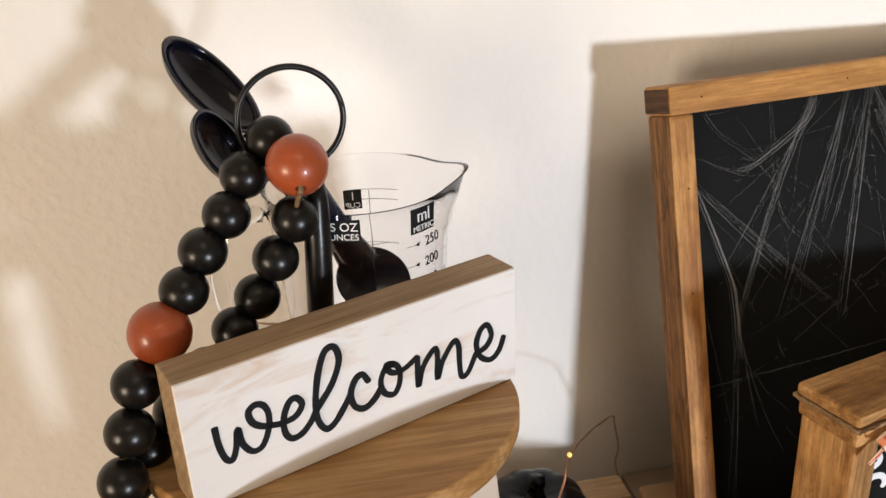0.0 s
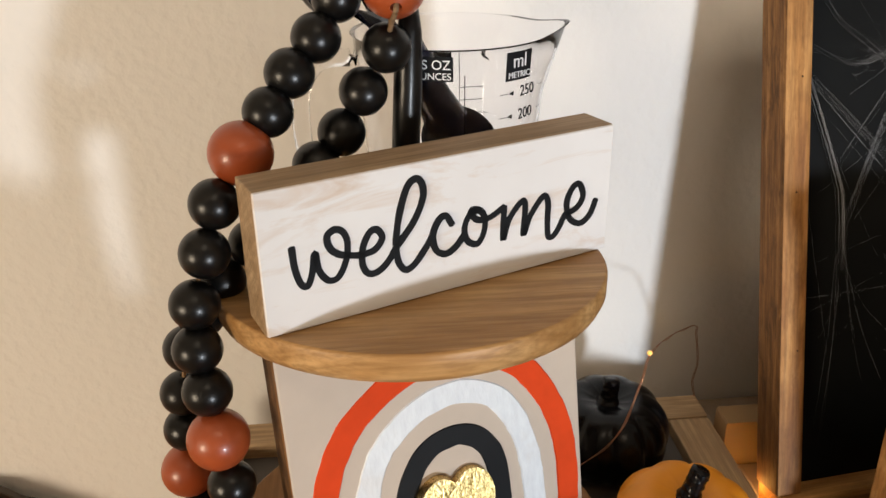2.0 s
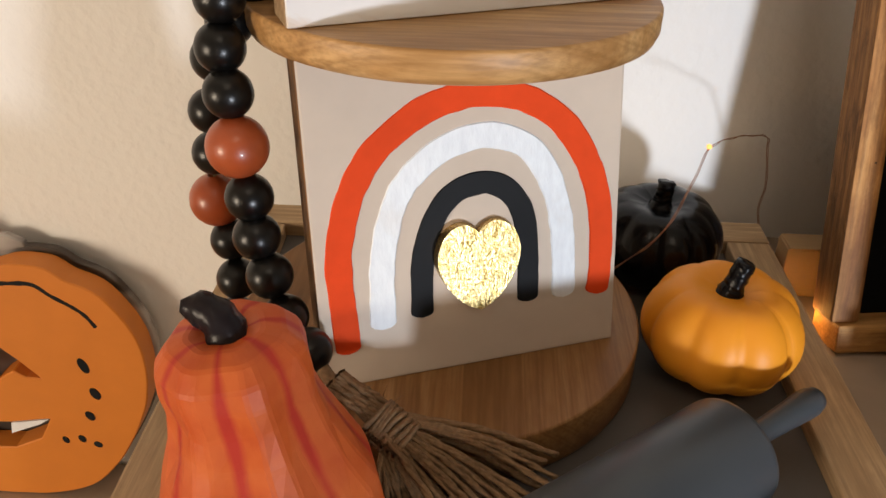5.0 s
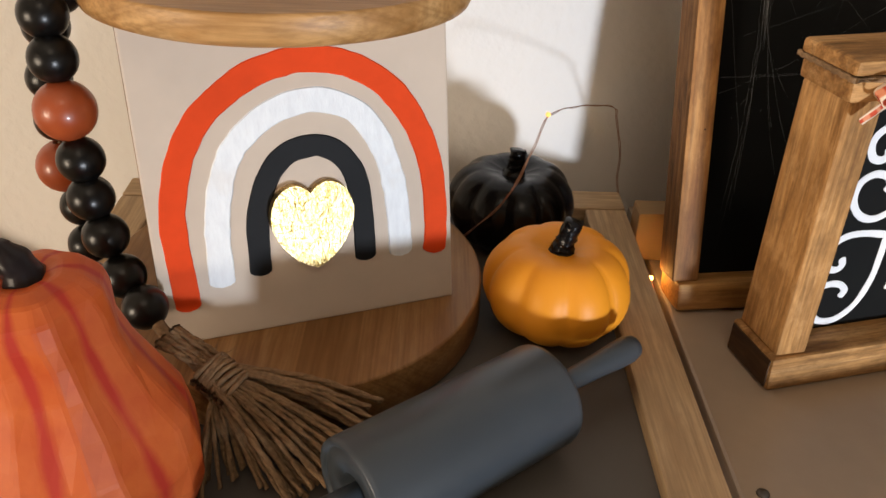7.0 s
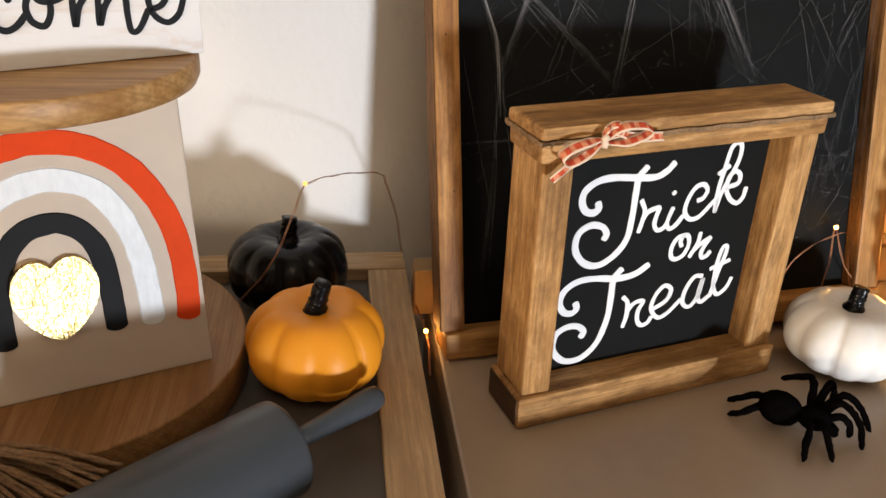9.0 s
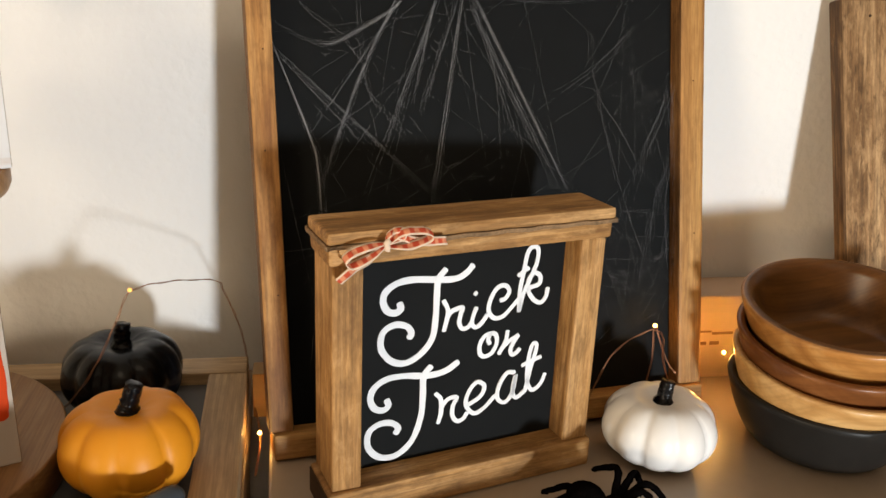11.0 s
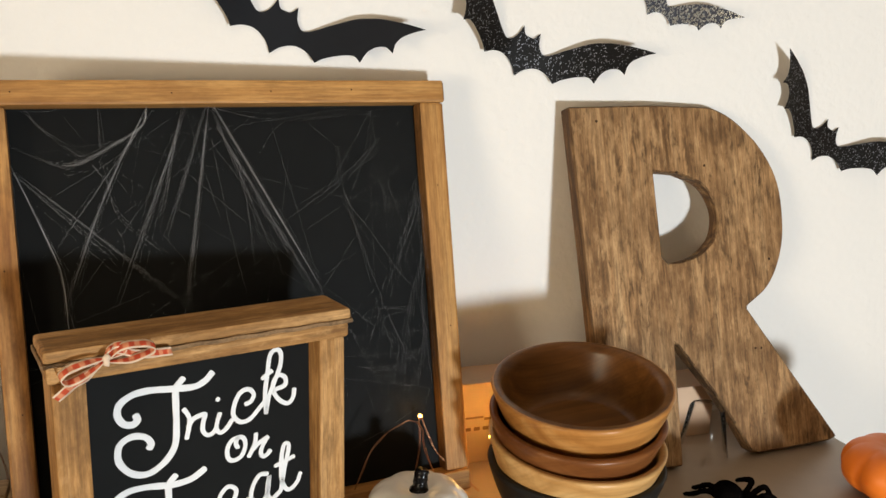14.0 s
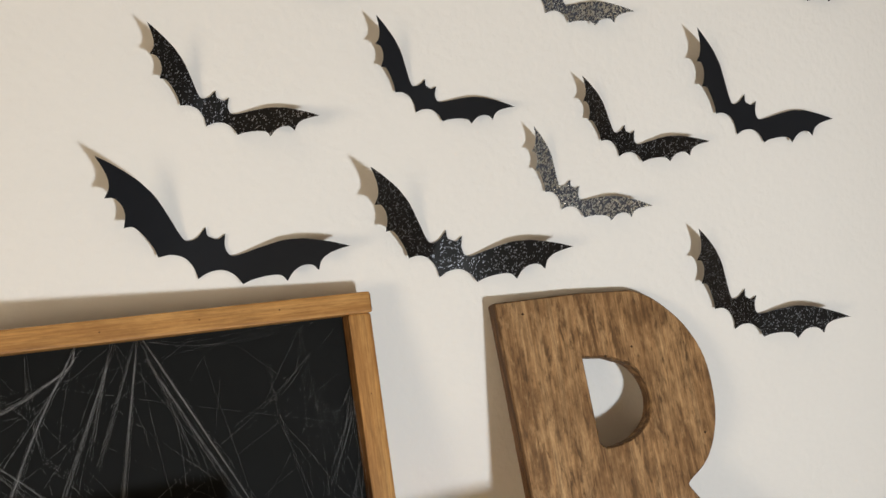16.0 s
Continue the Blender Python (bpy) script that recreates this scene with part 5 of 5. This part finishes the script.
# ---- spiders ----
def spider(m, label, belly):
    t = thing("toy_spider", m, label, "toy spider", "plush toy spiders")
    def egg(rx, ry, rz):
        bm = bmesh.new()
        bmesh.ops.create_icosphere(bm, subdivisions=4, radius=1)
        for v in bm.verts:
            v.co *= 1 + 0.05 * noise.noise(v.co * 9)
            v.co = Vector((v.co.x * rx, v.co.y * ry, v.co.z * rz))
        return smooth(bm)
    ab = part("abdomen", egg(0.0122, 0.0104, 0.0098), FUZZ, t)
    ab.matrix_local = belly
    hd = part("head", egg(0.0095, 0.0078, 0.0070), FUZZ, t)
    hd.matrix_local = pose(0.0050, 0.0015, 0.0118, 0, 0, -30)
    for pts in (((-0.006, 0.009, 0.011), (-0.018, 0.022, 0.0135), (-0.027, 0.028, 0.0075), (-0.0325, 0.0317, 0.003)),
                ((-0.004, 0.004, 0.010), (-0.019, 0.0135, 0.0125), (-0.031, 0.0165, 0.006), (-0.0382, 0.0190, 0.003)),
                ((0.000, -0.001, 0.010), (-0.0035, -0.0085, 0.0140), (-0.0095, -0.0175, 0.0080), (-0.0123, -0.0233, 0.0026)),
                ((0.004, -0.002, 0.010), (0.0045, -0.0085, 0.0145), (0.0040, -0.0180, 0.0085), (0.0040, -0.0247, 0.0026)),
                ((0.008, 0.000, 0.011), (0.0161, -0.0046, 0.0170), (0.0222, -0.0062, 0.0115), (0.0249, -0.0057, 0.0026)),
                ((0.008, 0.002, 0.012), (0.0206, 0.0032, 0.0200), (0.0276, -0.0069, 0.0130), (0.0262, -0.0166, 0.0026)),
                ((0.007, 0.004, 0.012), (0.0240, 0.0082, 0.0215), (0.0346, 0.0045, 0.0145), (0.0399, -0.0023, 0.0026)),
                ((0.004, 0.005, 0.012), (0.0114, 0.0204, 0.0240), (0.0065, 0.0275, 0.0215), (-0.0003, 0.0334, 0.0165)),
                ((0.006, 0.005, 0.012), (0.0194, 0.0164, 0.0235), (0.0262, 0.0195, 0.0160), (0.0290, 0.0215, 0.0030))):
        bm = tube(spline([Vector(p) for p in pts], 8), 0.0023, 10, taper=lambda q: (1.10 - 0.38 * q) * (1 if q < 0.93 else 1 - 9.5 * (q - 0.93)))
        for v in bm.verts:
            v.co += noise.noise_vector(v.co * 500) * 0.0007
        part("leg", bm, FUZZ, t)
    for x, y in ((0.0150, -0.0068), (0.0175, -0.0030)):
        part("feeler", tube(spline((Vector((0.008, 0, 0.009)), Vector((x * 0.8, y * 0.7, 0.0090)), Vector((x, y, 0.0055))), 5), 0.0021, 8), FUZZ, t)
    return t


spider(pose(0.4345, 0.2690, TOP), "fuzzy black toy spider on the sideboard", pose(-0.0115, 0.0105, 0.0130, 0, 6, -32))
spider(pose(0.7350, 0.3050, TOP, 0, 0, -40), "fuzzy black toy spider with its body raised, by the wooden letter", pose(-0.0040, 0.0075, 0.0165, 0, 12, -32))


# ---- bats ----
def bat_outline():
    half = [(0.0, 0.152), (0.045, 0.160), (0.080, 0.218), (0.113, 0.118), (0.180, 0.066), (0.26, 0.112), (0.34, 0.180), (0.50, 0.305), (0.60, 0.355), (0.685, 0.388), (0.86, 0.425), (1.0, 0.4395)]
    cusps = (0, 2, 11, 15, 19, 23, 27)
    half += [(0.93, 0.385), (0.868, 0.322), (0.838, 0.255), (0.843, 0.178), (0.783, 0.200), (0.715, 0.170), (0.668, 0.105), (0.648, 0.016), (0.588, 0.043), (0.50, 0.010), (0.395, -0.060), (0.339, -0.119), (0.255, -0.070), (0.155, -0.062), (0.06, -0.112), (0.0, -0.187)]
    out = []
    for a, b in zip(cusps, cusps[1:]):
        out += [(p.x, p.z) for p in spline([Vector((x, 0, z)) for x, z in half[a:b + 1]], 4)][:-1]
    return out + [half[-1]]


def bat(label, x, z, size, turn, material, lift):
    t = thing("paper_bat", pose(x, WALL - 0.0022, z - 0.0025, 0, -turn, 0), label, "bat decoration", "paper bats on the wall")
    half = bat_outline()
    full = half + [(-u, v) for u, v in half[-2:0:-1]]
    bm = slab([(u * size, v * size) for u, v in full], 0.0, 0.0004, bev=0)
    bmesh.ops.subdivide_edges(bm, edges=[e for e in bm.edges if e.calc_length() > size * 0.1], cuts=3)
    for v in bm.verts:
        u = abs(v.co.x) / size
        side = lift[0] if v.co.x < 0 else lift[1]
        v.co.y -= side * max(0, u - 0.12) ** 1.5
    for name, x0, x1 in (("body", -0.14, 0.14), ("wing", -2, -0.14), ("wing", 0.14, 2)):
        piece = bm.copy()
        for x, way in ((x0, -1), (x1, 1)):
            if abs(x) < 1:
                bmesh.ops.bisect_plane(piece, geom=piece.verts[:] + piece.edges[:] + piece.faces[:], plane_co=(x * size, 0, 0), plane_no=(way, 0, 0), clear_outer=True)
        part(name, piece, material, t)
    bm.free()


for label, x, z, s, turn, m, lift in (
    ("large matte black paper bat on the wall", 0.4192, 1.1554, 0.0987, -21.5, MATTEBLACK, (0.050, 0.033)),
    ("large black glitter paper bat on the wall", 0.6198, 1.1440, 0.1000, -21.2, GLITTERB, (0.049, 0.035)),
    ("small silver glitter paper bat on the wall", 0.7414, 1.1922, 0.0693, -31.6, GLITTERS, (0.023, 0.030)),
    ("black glitter paper bat on the wall", 0.4301, 1.2673, 0.0697, -28.0, GLITTERB, (0.039, 0.037)),
    ("small matte black paper bat on the wall", 0.6029, 1.2796, 0.0714, -29.6, MATTEBLACK, (0.030, 0.022)),
    ("black glitter paper bat on the wall", 0.8030, 1.2410, 0.0728, -24.0, GLITTERB, (0.020, 0.029)),
    ("matte black paper bat on the wall", 0.9437, 1.2657, 0.0991, -24.6, MATTEBLACK, (0.026, 0.011)),
    ("large black glitter paper bat on the wall", 0.9403, 1.0706, 0.1008, -28.8, GLITTERB, (0.022, 0.040)),
    ("small silver glitter paper bat on the wall", 0.7296, 1.3684, 0.0698, -30.5, GLITTERS, (0.020, 0.020)),
    ("small matte black paper bat on the wall", 1.008, 1.402, 0.070, -25, MATTEBLACK, (0.022, 0.018)),
    ("black glitter paper bat on the wall", 0.480, 1.378, 0.070, -27, GLITTERB, (0.022, 0.018)),
):
    bat(label, x, z, s, turn, m, lift)


# ---- fairy lights ----
def fairy(label, lines, bulbs, unlit=()):
    t = thing("fairy_lights", Matrix.Identity(4), label, "fairy lights", "copper wire fairy lights")
    bm = bmesh.new()
    for pts in lines:
        tube(spline(pts, 10), 0.00023, 5, bm)
        tube([p + Vector((0.0008, 0, 0.0006 * math.sin(i))) for i, p in enumerate(spline(pts, 10))], 0.00023, 5, bm)
    part("wire", bm, COPPER, t)
    for p in bulbs:
        bm = bmesh.new()
        bmesh.ops.create_icosphere(bm, subdivisions=2, radius=0.0016)
        ob = part("bulb", smooth(bm), BULB, t, "glowing warm white bulb")
        ob.location = p
    for p in unlit:
        bm = bmesh.new()
        bmesh.ops.create_icosphere(bm, subdivisions=2, radius=0.0015)
        ob = part("bulb", smooth(bm), DIMBULB, t, "faintly lit amber bulb")
        ob.location = p


fairy("thin copper wire fairy lights over the tray", (((0.088, 0.374, 0.826), (0.109, 0.372, 0.838), (0.132, 0.360, 0.871), (0.146, 0.368, 0.900), (0.1531, 0.3765, 0.9135), (0.172, 0.398, 0.9110), (0.1985, 0.426, 0.9000), (0.2040, 0.434, 0.8880), (0.2120, 0.444, 0.860), (0.2160, 0.455, 0.833), (0.2206, 0.430, 0.812), (0.2280, 0.3810, 0.805), (0.226, 0.34, 0.8008)),), ((0.2280, 0.3810, 0.8066),), ((0.1531, 0.3765, 0.9145),))
fairy("thin copper wire fairy lights by the white pumpkin", (((0.455, 0.37, 0.83), (0.470, 0.372, 0.862), (0.492, 0.368, 0.880), (0.505, 0.372, 0.872), (0.510, 0.375, 0.850), (0.530, 0.372, 0.803)), ((0.500, 0.385, 0.803), (0.512, 0.398, 0.84), (0.5142, 0.4045, 0.865), (0.528, 0.40, 0.835), (0.56, 0.39, 0.803))), ((0.5140, 0.4035, 0.8665), (0.575, 0.4065, 0.8405)))

for p, power in (((0.5140, 0.4010, 0.8680), 0.012), ((0.5750, 0.4040, 0.8420), 0.095), ((0.2280, 0.3815, 0.8095), 0.016)):
    lamp("fairy_glow", "POINT", power, (1.0, 0.50, 0.12), pose(*p), radius=0.002)
